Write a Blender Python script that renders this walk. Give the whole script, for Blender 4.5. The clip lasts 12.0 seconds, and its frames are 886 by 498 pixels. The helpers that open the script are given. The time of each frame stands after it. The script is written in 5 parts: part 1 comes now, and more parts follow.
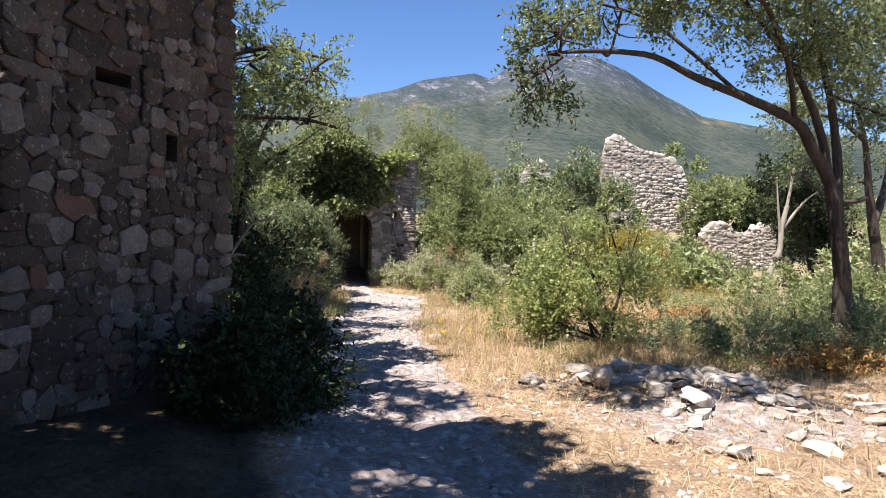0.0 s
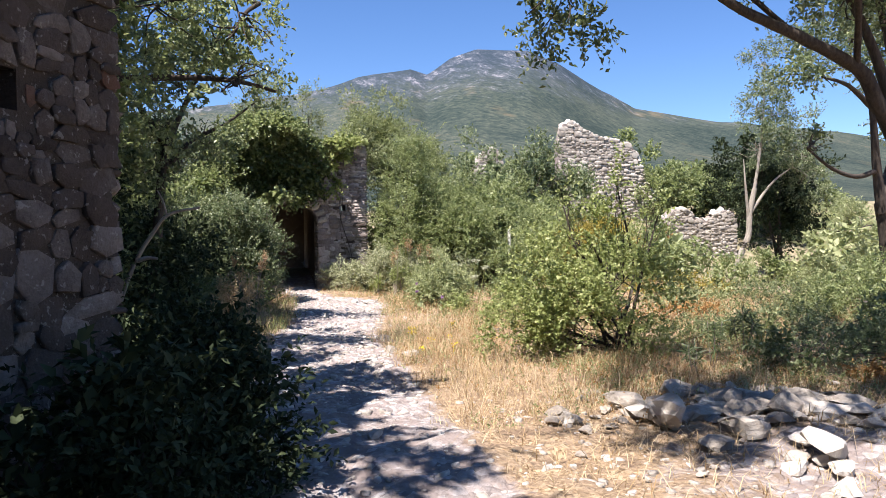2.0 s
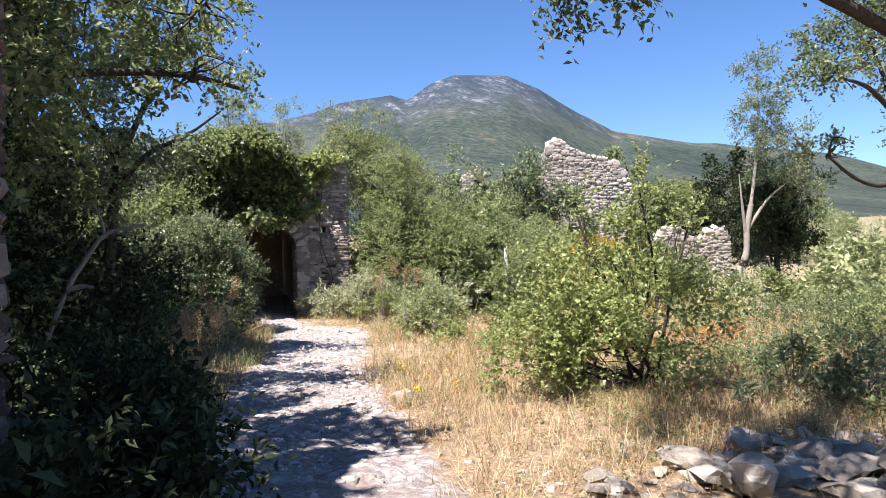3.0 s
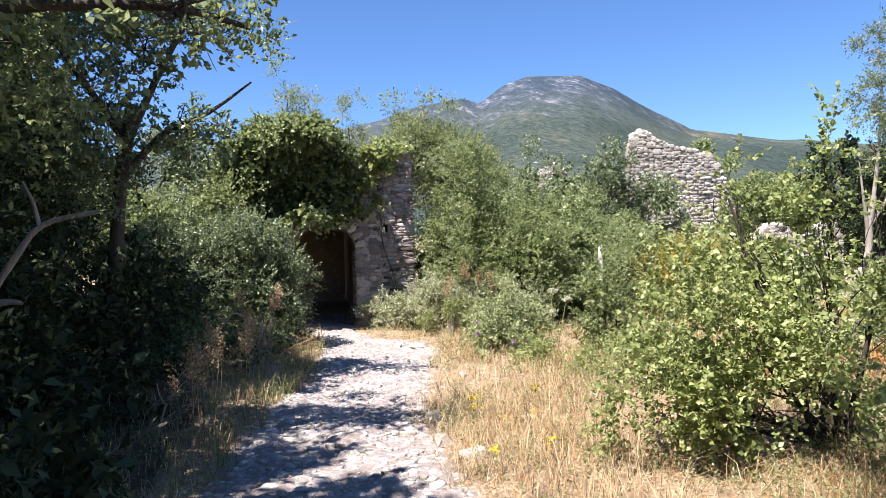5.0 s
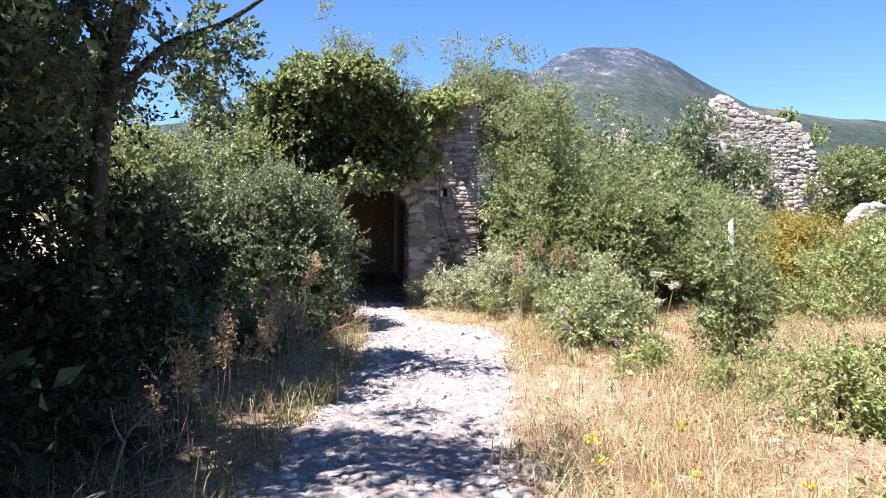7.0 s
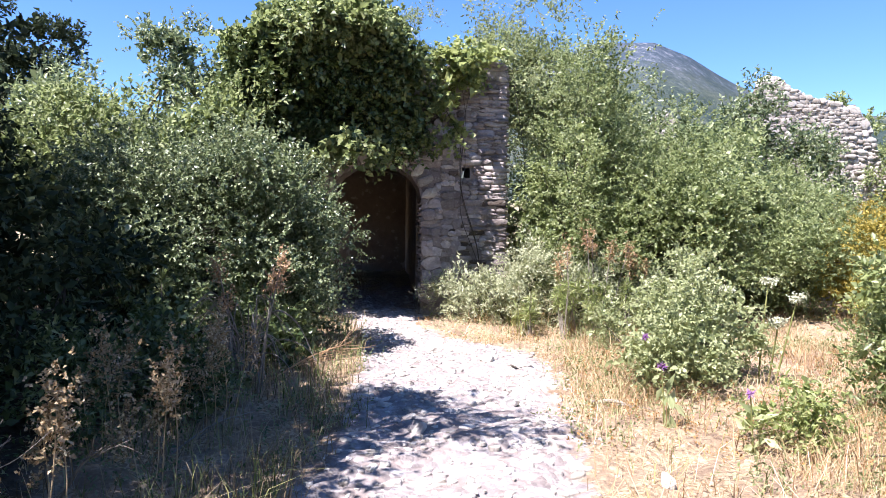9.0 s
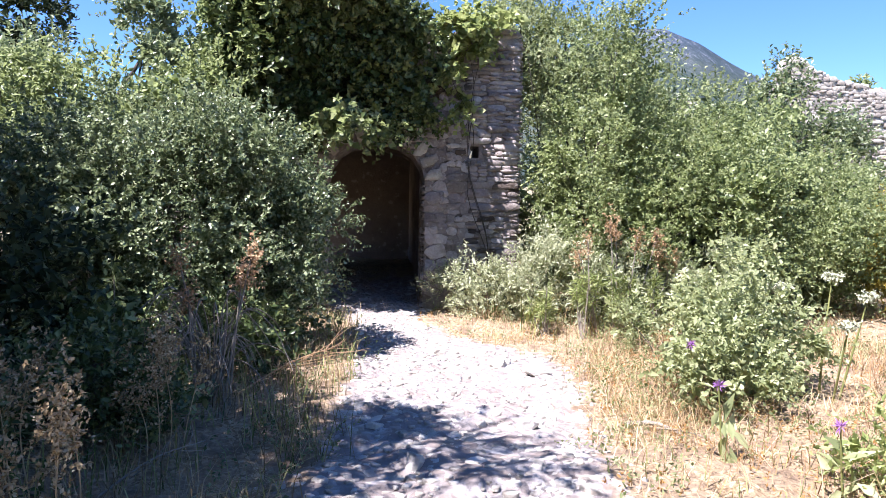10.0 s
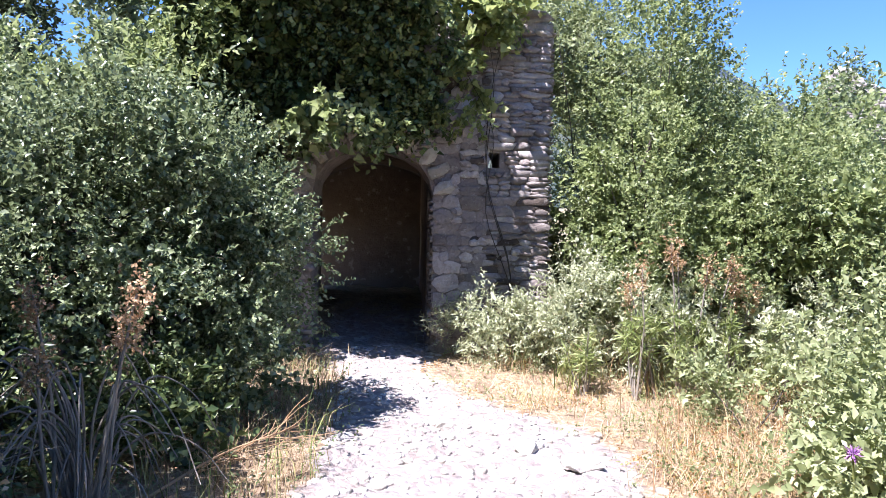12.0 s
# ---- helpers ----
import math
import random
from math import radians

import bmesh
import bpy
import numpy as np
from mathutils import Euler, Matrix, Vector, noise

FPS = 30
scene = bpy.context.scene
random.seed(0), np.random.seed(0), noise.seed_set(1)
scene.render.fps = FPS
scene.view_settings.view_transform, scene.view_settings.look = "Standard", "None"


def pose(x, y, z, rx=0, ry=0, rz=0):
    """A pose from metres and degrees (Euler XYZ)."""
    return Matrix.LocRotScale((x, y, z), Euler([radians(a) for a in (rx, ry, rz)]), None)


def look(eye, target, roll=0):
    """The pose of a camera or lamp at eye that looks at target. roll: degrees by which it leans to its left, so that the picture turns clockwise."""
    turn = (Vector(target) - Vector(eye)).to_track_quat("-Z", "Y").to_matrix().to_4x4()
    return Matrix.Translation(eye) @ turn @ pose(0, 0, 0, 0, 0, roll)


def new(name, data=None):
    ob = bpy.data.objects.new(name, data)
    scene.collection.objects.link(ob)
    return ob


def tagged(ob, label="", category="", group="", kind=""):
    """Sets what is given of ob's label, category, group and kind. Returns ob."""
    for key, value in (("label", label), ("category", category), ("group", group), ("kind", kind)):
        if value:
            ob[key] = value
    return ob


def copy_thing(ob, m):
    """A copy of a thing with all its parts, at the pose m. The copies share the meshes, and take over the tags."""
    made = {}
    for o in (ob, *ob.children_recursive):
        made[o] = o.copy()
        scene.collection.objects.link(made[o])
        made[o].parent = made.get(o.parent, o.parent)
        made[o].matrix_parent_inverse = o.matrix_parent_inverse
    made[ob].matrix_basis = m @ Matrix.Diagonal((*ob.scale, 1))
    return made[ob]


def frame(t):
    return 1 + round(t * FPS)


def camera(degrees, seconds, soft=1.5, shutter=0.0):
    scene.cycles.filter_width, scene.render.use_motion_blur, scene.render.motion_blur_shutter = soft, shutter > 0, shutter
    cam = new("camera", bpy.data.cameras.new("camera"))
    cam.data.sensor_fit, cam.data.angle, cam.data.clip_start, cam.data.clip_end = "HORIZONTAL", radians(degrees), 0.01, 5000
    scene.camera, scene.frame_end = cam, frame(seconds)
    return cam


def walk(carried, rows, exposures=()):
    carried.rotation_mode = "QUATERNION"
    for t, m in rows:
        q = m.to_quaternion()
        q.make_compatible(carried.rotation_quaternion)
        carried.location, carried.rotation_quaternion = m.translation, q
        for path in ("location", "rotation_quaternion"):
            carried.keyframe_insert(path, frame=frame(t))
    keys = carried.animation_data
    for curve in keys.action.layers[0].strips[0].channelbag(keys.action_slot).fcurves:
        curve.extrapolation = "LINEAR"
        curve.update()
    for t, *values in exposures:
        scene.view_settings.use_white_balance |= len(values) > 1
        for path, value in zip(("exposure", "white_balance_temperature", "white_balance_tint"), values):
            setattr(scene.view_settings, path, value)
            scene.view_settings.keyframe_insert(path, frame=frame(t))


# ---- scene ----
cam = camera(62.0, 12.0, soft=0.5)
PATH = [
    (0, (-1.547, -0.671, 1.606), (-1.22, 1.302, 1.576), 1.2),
    (0.5, (-1.649, -0.109, 1.578), (-1.251, 1.851, 1.565), 0.1),
    (1, (-1.685, 0.447, 1.584), (-1.244, 2.397, 1.543), -0.6),
    (1.5, (-1.579, 1.178, 1.568), (-1.122, 3.125, 1.532), -0.7),
    (2, (-1.536, 1.773, 1.521), (-1.055, 3.714, 1.482), -0.6),
    (2.5, (-1.463, 2.434, 1.492), (-0.917, 4.358, 1.478), -1.8),
    (2.7, (-1.41, 2.707, 1.477), (-0.87, 4.633, 1.487), -1.7),
    (4.3, (-1.006, 4.587, 1.446), (-0.589, 6.542, 1.488), -2.4),
    (4.5, (-0.9, 4.76, 1.467), (-0.528, 6.725, 1.507), -2.1),
    (5, (-0.842, 5.351, 1.448), (-0.507, 7.322, 1.488), -1.9),
    (5.5, (-0.855, 5.99, 1.447), (-0.533, 7.963, 1.466), -1.3),
    (6, (-0.811, 6.654, 1.423), (-0.578, 8.64, 1.447), 0.3),
    (6.5, (-0.828, 7.23, 1.424), (-0.623, 9.22, 1.434), 0.5),
    (7, (-0.859, 7.762, 1.456), (-0.647, 9.75, 1.418), 0.2),
    (7.2, (-0.842, 7.992, 1.431), (-0.659, 9.984, 1.414), 0.0),
    (8.8, (-0.678, 10.403, 1.393), (-0.48, 12.392, 1.353), -0.2),
    (9, (-0.644, 10.611, 1.391), (-0.473, 12.603, 1.34), 0.6),
    (9.5, (-0.586, 11.139, 1.372), (-0.414, 13.131, 1.326), 0.9),
    (10, (-0.534, 11.667, 1.372), (-0.381, 13.659, 1.285), 0.9),
    (10.5, (-0.461, 12.221, 1.361), (-0.362, 14.217, 1.278), 0.8),
    (11, (-0.444, 12.75, 1.355), (-0.321, 14.745, 1.287), 2.0),
    (11.5, (-0.395, 13.179, 1.367), (-0.252, 15.173, 1.325), 0.0),
    (12, (-0.293, 13.614, 1.373), (-0.196, 15.611, 1.347), 1.1),
]
walk(cam, [(t, look(eye, target, roll)) for t, eye, target, roll in PATH], [(0.0, 1.3, 6850, 13), (2.5, 1.38, 6600, 13), (4.5, 1.47, 6550, 12), (7.0, 1.66, 6350, 15), (9.0, 1.82, 6150, 17), (12.0, 1.92, 5900, 17)])

# ---- light ----
world = bpy.data.worlds.new("sky")
scene.world = world
world.use_nodes = True
wn = world.node_tree.nodes
sky = wn.new("ShaderNodeTexSky")
sky.sky_type = "NISHITA"
sky.sun_disc = False
sky.sun_elevation = radians(61)
sky.sun_rotation = radians(232)
sky.altitude = 1500
sky.air_density, sky.dust_density, sky.ozone_density = 1.0, 0.0, 5.0
wn["Background"].inputs["Strength"].default_value = 0.073
clear = wn.new("ShaderNodeHueSaturation")
clear.inputs["Saturation"].default_value, clear.inputs["Value"].default_value = 1.14, 1.06
clear.inputs["Hue"].default_value = 0.506
world.node_tree.links.new(sky.outputs[0], clear.inputs["Color"])
world.node_tree.links.new(clear.outputs[0], wn["Background"].inputs["Color"])
sun = new("sun", bpy.data.lights.new("sun", "SUN"))
sun.data.energy, sun.data.angle, sun.data.color = 5.0, radians(0.53), (1.0, 0.945, 0.92)
sun.matrix_world = look((-20 * 0.38, -20 * 0.30, 20 * 0.875), (0, 0, 0))

# ---- materials ----


class Mat:
    """A node material built in a few calls."""

    def __init__(self, name, rough=0.85, spec=0.25):
        self.m = bpy.data.materials.new(name)
        self.m.use_nodes = True
        self.t = self.m.node_tree
        self.b = self.t.nodes["Principled BSDF"]
        self.b.inputs["Roughness"].default_value = rough
        self.b.inputs["Specular IOR Level"].default_value = spec

    def node(self, kind, **values):
        n = self.t.nodes.new(kind)
        for k, v in values.items():
            n.inputs[k].default_value = v
        return n

    def link(self, a, b):
        self.t.links.new(a, b)

    def coords(self):
        return self.t.nodes.new("ShaderNodeTexCoord").outputs["Object"]

    def world_place(self):
        return self.t.nodes.new("ShaderNodeNewGeometry").outputs["Position"]

    def noise(self, where, scale, detail=4.0, rough=0.6):
        n = self.node("ShaderNodeTexNoise", Scale=scale, Detail=detail, Roughness=rough)
        self.link(where, n.inputs["Vector"])
        return n.outputs["Fac"]

    def voronoi(self, where, scale, feature="F1", out="Distance"):
        n = self.node("ShaderNodeTexVoronoi", Scale=scale)
        n.feature = feature
        self.link(where, n.inputs["Vector"])
        return n.outputs[out]

    def ramp(self, fac, stops):
        n = self.t.nodes.new("ShaderNodeValToRGB")
        e = n.color_ramp.elements
        while len(e) < len(stops):
            e.new(0.5)
        for el, (p, c) in zip(e, stops):
            el.position, el.color = p, (*c, 1)
        self.link(fac, n.inputs[0])
        return n.outputs[0]

    def mix(self, fac, a, b, blend="MIX"):
        n = self.t.nodes.new("ShaderNodeMix")
        n.data_type, n.blend_type = "RGBA", blend
        for sock, v in ((n.inputs[0], fac), (n.inputs[6], a), (n.inputs[7], b)):
            if isinstance(v, bpy.types.NodeSocket):
                self.link(v, sock)
            elif isinstance(v, tuple):
                sock.default_value = (*v, 1)
            else:
                sock.default_value = v
        return n.outputs[2]

    def math(self, op, a, b=0.0):
        n = self.t.nodes.new("ShaderNodeMath")
        n.operation = op
        for sock, v in ((n.inputs[0], a), (n.inputs[1], b)):
            if isinstance(v, bpy.types.NodeSocket):
                self.link(v, sock)
            else:
                sock.default_value = v
        return n.outputs[0]

    def bump(self, height, strength=0.5, distance=0.02):
        n = self.node("ShaderNodeBump", Strength=strength, Distance=distance)
        self.link(height, n.inputs["Height"])
        self.link(n.outputs[0], self.b.inputs["Normal"])

    def colour(self, sock):
        self.link(sock, self.b.inputs["Base Color"])
        return self


def leaf_material(name, dark, mid, light, through_light=0.35, rough=0.5, spec=0.35):
    """Leaves: each its own tone, patches of the crown vary, some light passes through."""
    m = Mat(name, rough, spec)
    rnd = m.t.nodes.new("ShaderNodeNewGeometry").outputs["Random Per Island"]
    tone = m.mix(0.45, rnd, m.noise(m.world_place(), 1.3, 3.0))
    col = m.ramp(tone, [(0.22, dark), (0.5, mid), (0.78, light)])
    m.colour(col)
    tr = m.node("ShaderNodeBsdfTranslucent")
    bright = m.mix(0.5, col, (light[0] * 1.1, light[1] * 1.18, light[2] * 0.9))
    m.link(bright, tr.inputs["Color"])
    mixer = m.node("ShaderNodeMixShader", Fac=through_light)
    m.link(m.b.outputs[0], mixer.inputs[1])
    m.link(tr.outputs[0], mixer.inputs[2])
    m.link(mixer.outputs[0], m.t.nodes["Material Output"].inputs[0])
    return m.m


def stone_material(name, dark, mid, light, scale=9.0, stain=(0.10, 0.08, 0.06), lichen=0.3):
    """Rough broken limestone: tone from stone to stone, grain, grime and pale lichen."""
    m = Mat(name, 0.92, 0.15)
    where = m.world_place()
    info = m.t.nodes.new("ShaderNodeObjectInfo").outputs["Random"]
    isl = m.t.nodes.new("ShaderNodeNewGeometry").outputs["Random Per Island"]
    own = m.math("FRACT", m.math("ADD", info, isl))
    big = m.noise(where, scale * 0.35, 5.0)
    fine = m.noise(where, scale * 3.5, 6.0, 0.7)
    tone = m.math("ADD", m.math("MULTIPLY", own, 0.42), m.math("ADD", m.math("MULTIPLY", big, 0.4), m.math("MULTIPLY", fine, 0.34)))
    col = m.ramp(tone, [(0.25, dark), (0.55, mid), (0.9, light)])
    grime = m.ramp(m.noise(where, scale * 0.8, 4.0), [(0.5, (0, 0, 0)), (0.72, (1, 1, 1))])
    col = m.mix(m.math("MULTIPLY", grime, 0.55), col, stain)
    spots = m.ramp(m.noise(where, scale * 2.1, 2.0), [(0.62, (0, 0, 0)), (0.68, (1, 1, 1))])
    col = m.mix(m.math("MULTIPLY", spots, lichen), col, (0.55, 0.53, 0.47))
    m.colour(col)
    m.bump(m.math("ADD", m.math("MULTIPLY", big, 1.5), fine), 0.9, 0.02)
    return m.m


def bark_material(name, dark, light):
    m = Mat(name, 0.95, 0.1)
    where = m.coords()
    stretch = m.node("ShaderNodeMapping")
    stretch.inputs["Scale"].default_value = (14, 14, 3)
    m.link(where, stretch.inputs[0])
    n = m.noise(stretch.outputs[0], 2.0, 6.0, 0.7)
    big = m.noise(where, 2.0, 3.0)
    m.colour(m.ramp(m.mix(0.35, n, big), [(0.3, dark), (0.7, light)]))
    m.bump(n, 1.0, 0.02)
    return m.m


def blade_material(name, stops, through_light=0.3):
    m = Mat(name, 0.7, 0.2)
    rnd = m.t.nodes.new("ShaderNodeNewGeometry").outputs["Random Per Island"]
    tone = m.mix(0.4, rnd, m.noise(m.world_place(), 0.9, 3.0))
    col = m.ramp(tone, stops)
    m.colour(col)
    tr = m.node("ShaderNodeBsdfTranslucent")
    m.link(col, tr.inputs["Color"])
    mixer = m.node("ShaderNodeMixShader", Fac=through_light)
    m.link(m.b.outputs[0], mixer.inputs[1])
    m.link(tr.outputs[0], mixer.inputs[2])
    m.link(mixer.outputs[0], m.t.nodes["Material Output"].inputs[0])
    return m.m


def plain(name, colour, rough=0.8, vary=0.25, scale=12.0):
    m = Mat(name, rough, 0.2)
    n = m.noise(m.coords(), scale, 4.0)
    lo = tuple(c * (1 - vary) for c in colour)
    hi = tuple(min(1, c * (1 + vary)) for c in colour)
    m.colour(m.ramp(n, [(0.3, lo), (0.7, hi)]))
    m.bump(n, 0.4, 0.01)
    return m.m


def ground_material():
    m = Mat("dry_ground", 0.95, 0.1)
    where = m.world_place()
    att = m.t.nodes.new("ShaderNodeAttribute")
    att.attribute_name = "trodden"
    fine = m.noise(where, 22.0, 8.0, 0.7)
    mid = m.noise(where, 3.5, 6.0, 0.65)
    chips = m.voronoi(where, 16.0)
    chip_tone = m.voronoi(where, 16.0, out="Color")
    bits = m.voronoi(where, 45.0, out="Color")
    straw = m.ramp(m.mix(0.5, fine, bits), [(0.3, (0.16, 0.105, 0.06)), (0.52, (0.34, 0.245, 0.15)), (0.75, (0.50, 0.40, 0.27))])
    soil = m.ramp(mid, [(0.35, (0.20, 0.14, 0.095)), (0.65, (0.36, 0.28, 0.20))])
    litter = m.mix(m.ramp(mid, [(0.38, (0, 0, 0)), (0.6, (1, 1, 1))]), soil, straw)
    lime = m.ramp(m.mix(0.4, chip_tone, fine), [(0.25, (0.20, 0.172, 0.162)), (0.5, (0.34, 0.31, 0.298)), (0.8, (0.54, 0.515, 0.50))])
    dust = m.mix(m.ramp(m.noise(where, 6.0, 5.0), [(0.4, (0, 0, 0)), (0.62, (1, 1, 1))]), (0.26, 0.215, 0.194), lime)
    edge = m.math("ADD", att.outputs["Fac"], m.math("MULTIPLY", m.math("SUBTRACT", mid, 0.5), 1.2))
    col = m.mix(m.ramp(edge, [(0.4, (0, 0, 0)), (0.6, (1, 1, 1))]), litter, dust)
    # first tone: leaf mould, kept dark to stand in for shade as well
    for name, dark, light in (("mould_and_shade", (0.045, 0.034, 0.024), (0.12, 0.09, 0.06)), ("scrub", (0.10, 0.095, 0.05), (0.38, 0.32, 0.21))):
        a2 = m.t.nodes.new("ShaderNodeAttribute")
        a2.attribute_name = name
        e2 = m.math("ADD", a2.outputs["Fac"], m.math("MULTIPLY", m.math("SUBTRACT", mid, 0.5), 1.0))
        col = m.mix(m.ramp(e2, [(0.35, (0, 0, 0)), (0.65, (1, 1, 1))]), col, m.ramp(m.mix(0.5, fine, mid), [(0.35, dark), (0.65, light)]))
    m.colour(col)
    m.bump(m.math("ADD", m.math("MULTIPLY", fine, 0.8), m.math("ADD", m.math("MULTIPLY", chips, -0.8), mid)), 0.9, 0.035)
    return m.m


def mountain_material():
    m = Mat("mountain", 1.0, 0.0)
    where = m.world_place()
    sep = m.t.nodes.new("ShaderNodeSeparateXYZ")
    m.link(where, sep.inputs[0])
    squeeze = m.node("ShaderNodeMapping")
    squeeze.inputs["Scale"].default_value = (1.0, 0.22, 0.7)
    m.link(where, squeeze.inputs[0])
    where = squeeze.outputs[0]
    woods = m.noise(where, 0.08, 10.0, 0.9)
    big = m.noise(where, 0.0035, 6.0, 0.6)
    crag = m.noise(where, 0.016, 12.0, 0.9)
    # woods and crags are tinted blue: distance haze put into the colour
    hazy_forest = m.ramp(m.mix(0.25, woods, big), [(0.42, (0.026, 0.04, 0.04)), (0.5, (0.055, 0.072, 0.062)), (0.58, (0.11, 0.116, 0.09))])
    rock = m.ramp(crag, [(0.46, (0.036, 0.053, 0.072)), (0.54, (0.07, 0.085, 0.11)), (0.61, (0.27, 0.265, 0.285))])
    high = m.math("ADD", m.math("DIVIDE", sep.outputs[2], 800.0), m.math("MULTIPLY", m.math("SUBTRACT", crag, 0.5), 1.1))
    col = m.mix(m.ramp(high, [(0.5, (0, 0, 0)), (0.8, (1, 1, 1))]), hazy_forest, rock)
    bare = m.ramp(m.noise(where, 0.006, 5.0), [(0.60, (0, 0, 0)), (0.70, (1, 1, 1))])
    col = m.mix(m.math("MULTIPLY", bare, 0.5), col, (0.26, 0.19, 0.11))
    m.colour(col)
    m.bump(m.math("ADD", woods, crag), 0.5, 14.0)
    return m.m


M_GROUND = ground_material()
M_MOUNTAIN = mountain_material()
# grey-brown stone, its tones lowered to match the wall standing in shade
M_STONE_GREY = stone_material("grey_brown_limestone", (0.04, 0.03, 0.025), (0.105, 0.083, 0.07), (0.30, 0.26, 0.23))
M_STONE_PALE = stone_material("pale_limestone", (0.19, 0.165, 0.14), (0.34, 0.305, 0.26), (0.54, 0.50, 0.44), stain=(0.18, 0.14, 0.105))
M_STONE_WHITE = stone_material("white_limestone", (0.26, 0.235, 0.20), (0.42, 0.385, 0.34), (0.64, 0.61, 0.56), stain=(0.27, 0.22, 0.17))
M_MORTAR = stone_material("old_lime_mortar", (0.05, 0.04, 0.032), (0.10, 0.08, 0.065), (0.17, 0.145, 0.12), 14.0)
M_MORTAR_PALE = stone_material("pale_lime_mortar", (0.17, 0.14, 0.122), (0.30, 0.255, 0.228), (0.46, 0.41, 0.37), 14.0)
M_PLASTER = stone_material("stained_vault_plaster", (0.10, 0.075, 0.06), (0.20, 0.155, 0.125), (0.36, 0.30, 0.255), 3.0)
M_BRICK = stone_material("reddish_tile_shards", (0.10, 0.055, 0.04), (0.17, 0.10, 0.072), (0.25, 0.16, 0.12))
M_STONE_GATE = stone_material("pinkish_grey_limestone", (0.13, 0.105, 0.093), (0.28, 0.24, 0.22), (0.52, 0.47, 0.435), stain=(0.13, 0.10, 0.088))
M_BARK = bark_material("dark_rough_bark", (0.028, 0.023, 0.019), (0.115, 0.096, 0.08))
M_BARK_PALE = bark_material("pale_grey_bark", (0.16, 0.14, 0.11), (0.40, 0.36, 0.30))
M_DEAD = bark_material("bleached_dead_wood", (0.15, 0.125, 0.10), (0.38, 0.34, 0.285))
# leaf tones lowered so that the colour carries part of the shade
M_LEAF_DARK = leaf_material("shaded_evergreen_leaf", (0.014, 0.023, 0.011), (0.031, 0.046, 0.021), (0.075, 0.095, 0.046), 0.14, 0.7, 0.15)
M_LEAF_GREY = leaf_material("grey_green_leaf", (0.04, 0.06, 0.028), (0.13, 0.168, 0.078), (0.35, 0.39, 0.235), 0.28, 0.27)
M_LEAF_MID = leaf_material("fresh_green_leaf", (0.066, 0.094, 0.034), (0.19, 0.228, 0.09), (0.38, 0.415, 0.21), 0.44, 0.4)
M_LEAF_OAK = leaf_material("oak_leaf", (0.046, 0.07, 0.031), (0.12, 0.155, 0.07), (0.30, 0.335, 0.18), 0.38, 0.32)
M_LEAF_BRIGHT = leaf_material("yellow_green_leaf", (0.11, 0.145, 0.045), (0.245, 0.29, 0.10), (0.43, 0.455, 0.21), 0.42, 0.45)
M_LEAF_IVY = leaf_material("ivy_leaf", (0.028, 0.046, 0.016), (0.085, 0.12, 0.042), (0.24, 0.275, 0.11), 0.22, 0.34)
M_LEAF_PALE = leaf_material("pale_sage_leaf", (0.13, 0.158, 0.068), (0.275, 0.305, 0.145), (0.45, 0.475, 0.265), 0.38, 0.55)
M_LEAF_OLIVE = leaf_material("olive_green_leaf", (0.08, 0.105, 0.037), (0.185, 0.215, 0.09), (0.35, 0.375, 0.19), 0.44, 0.5)
M_LEAF_SILVER = leaf_material("silvery_sage_leaf", (0.19, 0.21, 0.12), (0.36, 0.375, 0.23), (0.54, 0.55, 0.38), 0.34, 0.55)
M_LEAF_GOLD = leaf_material("golden_shrub_leaf", (0.13, 0.12, 0.025), (0.28, 0.23, 0.045), (0.42, 0.32, 0.07), 0.35, 0.6)
M_LEAF_RUST = leaf_material("rusty_shrub_leaf", (0.20, 0.10, 0.035), (0.34, 0.18, 0.06), (0.46, 0.28, 0.11), 0.3, 0.7)
M_DRY = blade_material("dry_straw", [(0.25, (0.27, 0.18, 0.09)), (0.5, (0.46, 0.34, 0.19)), (0.75, (0.60, 0.49, 0.32))])
M_DRY_DULL = blade_material("weathered_straw", [(0.25, (0.16, 0.11, 0.06)), (0.5, (0.30, 0.22, 0.12)), (0.75, (0.46, 0.36, 0.22))])
M_DRY_RUST = blade_material("rusty_straw", [(0.25, (0.20, 0.11, 0.055)), (0.5, (0.38, 0.235, 0.12)), (0.75, (0.55, 0.39, 0.22))])
M_GREEN_BLADE = blade_material("green_grass_blade", [(0.25, (0.09, 0.12, 0.035)), (0.5, (0.21, 0.23, 0.075)), (0.75, (0.42, 0.39, 0.17))])
M_SEED = blade_material("brown_seed_head", [(0.25, (0.26, 0.15, 0.075)), (0.5, (0.45, 0.295, 0.165)), (0.75, (0.60, 0.43, 0.27))], 0.3)
M_PURPLE = plain("thistle_purple", (0.27, 0.13, 0.31))
M_YELLOW = plain("yellow_petal", (0.75, 0.58, 0.03))
M_CREAM = plain("cream_flower", (0.42, 0.43, 0.30))
M_POST = plain("weathered_white_paint", (0.62, 0.60, 0.55), 0.7, 0.15)

# ---- helpers for meshes ----


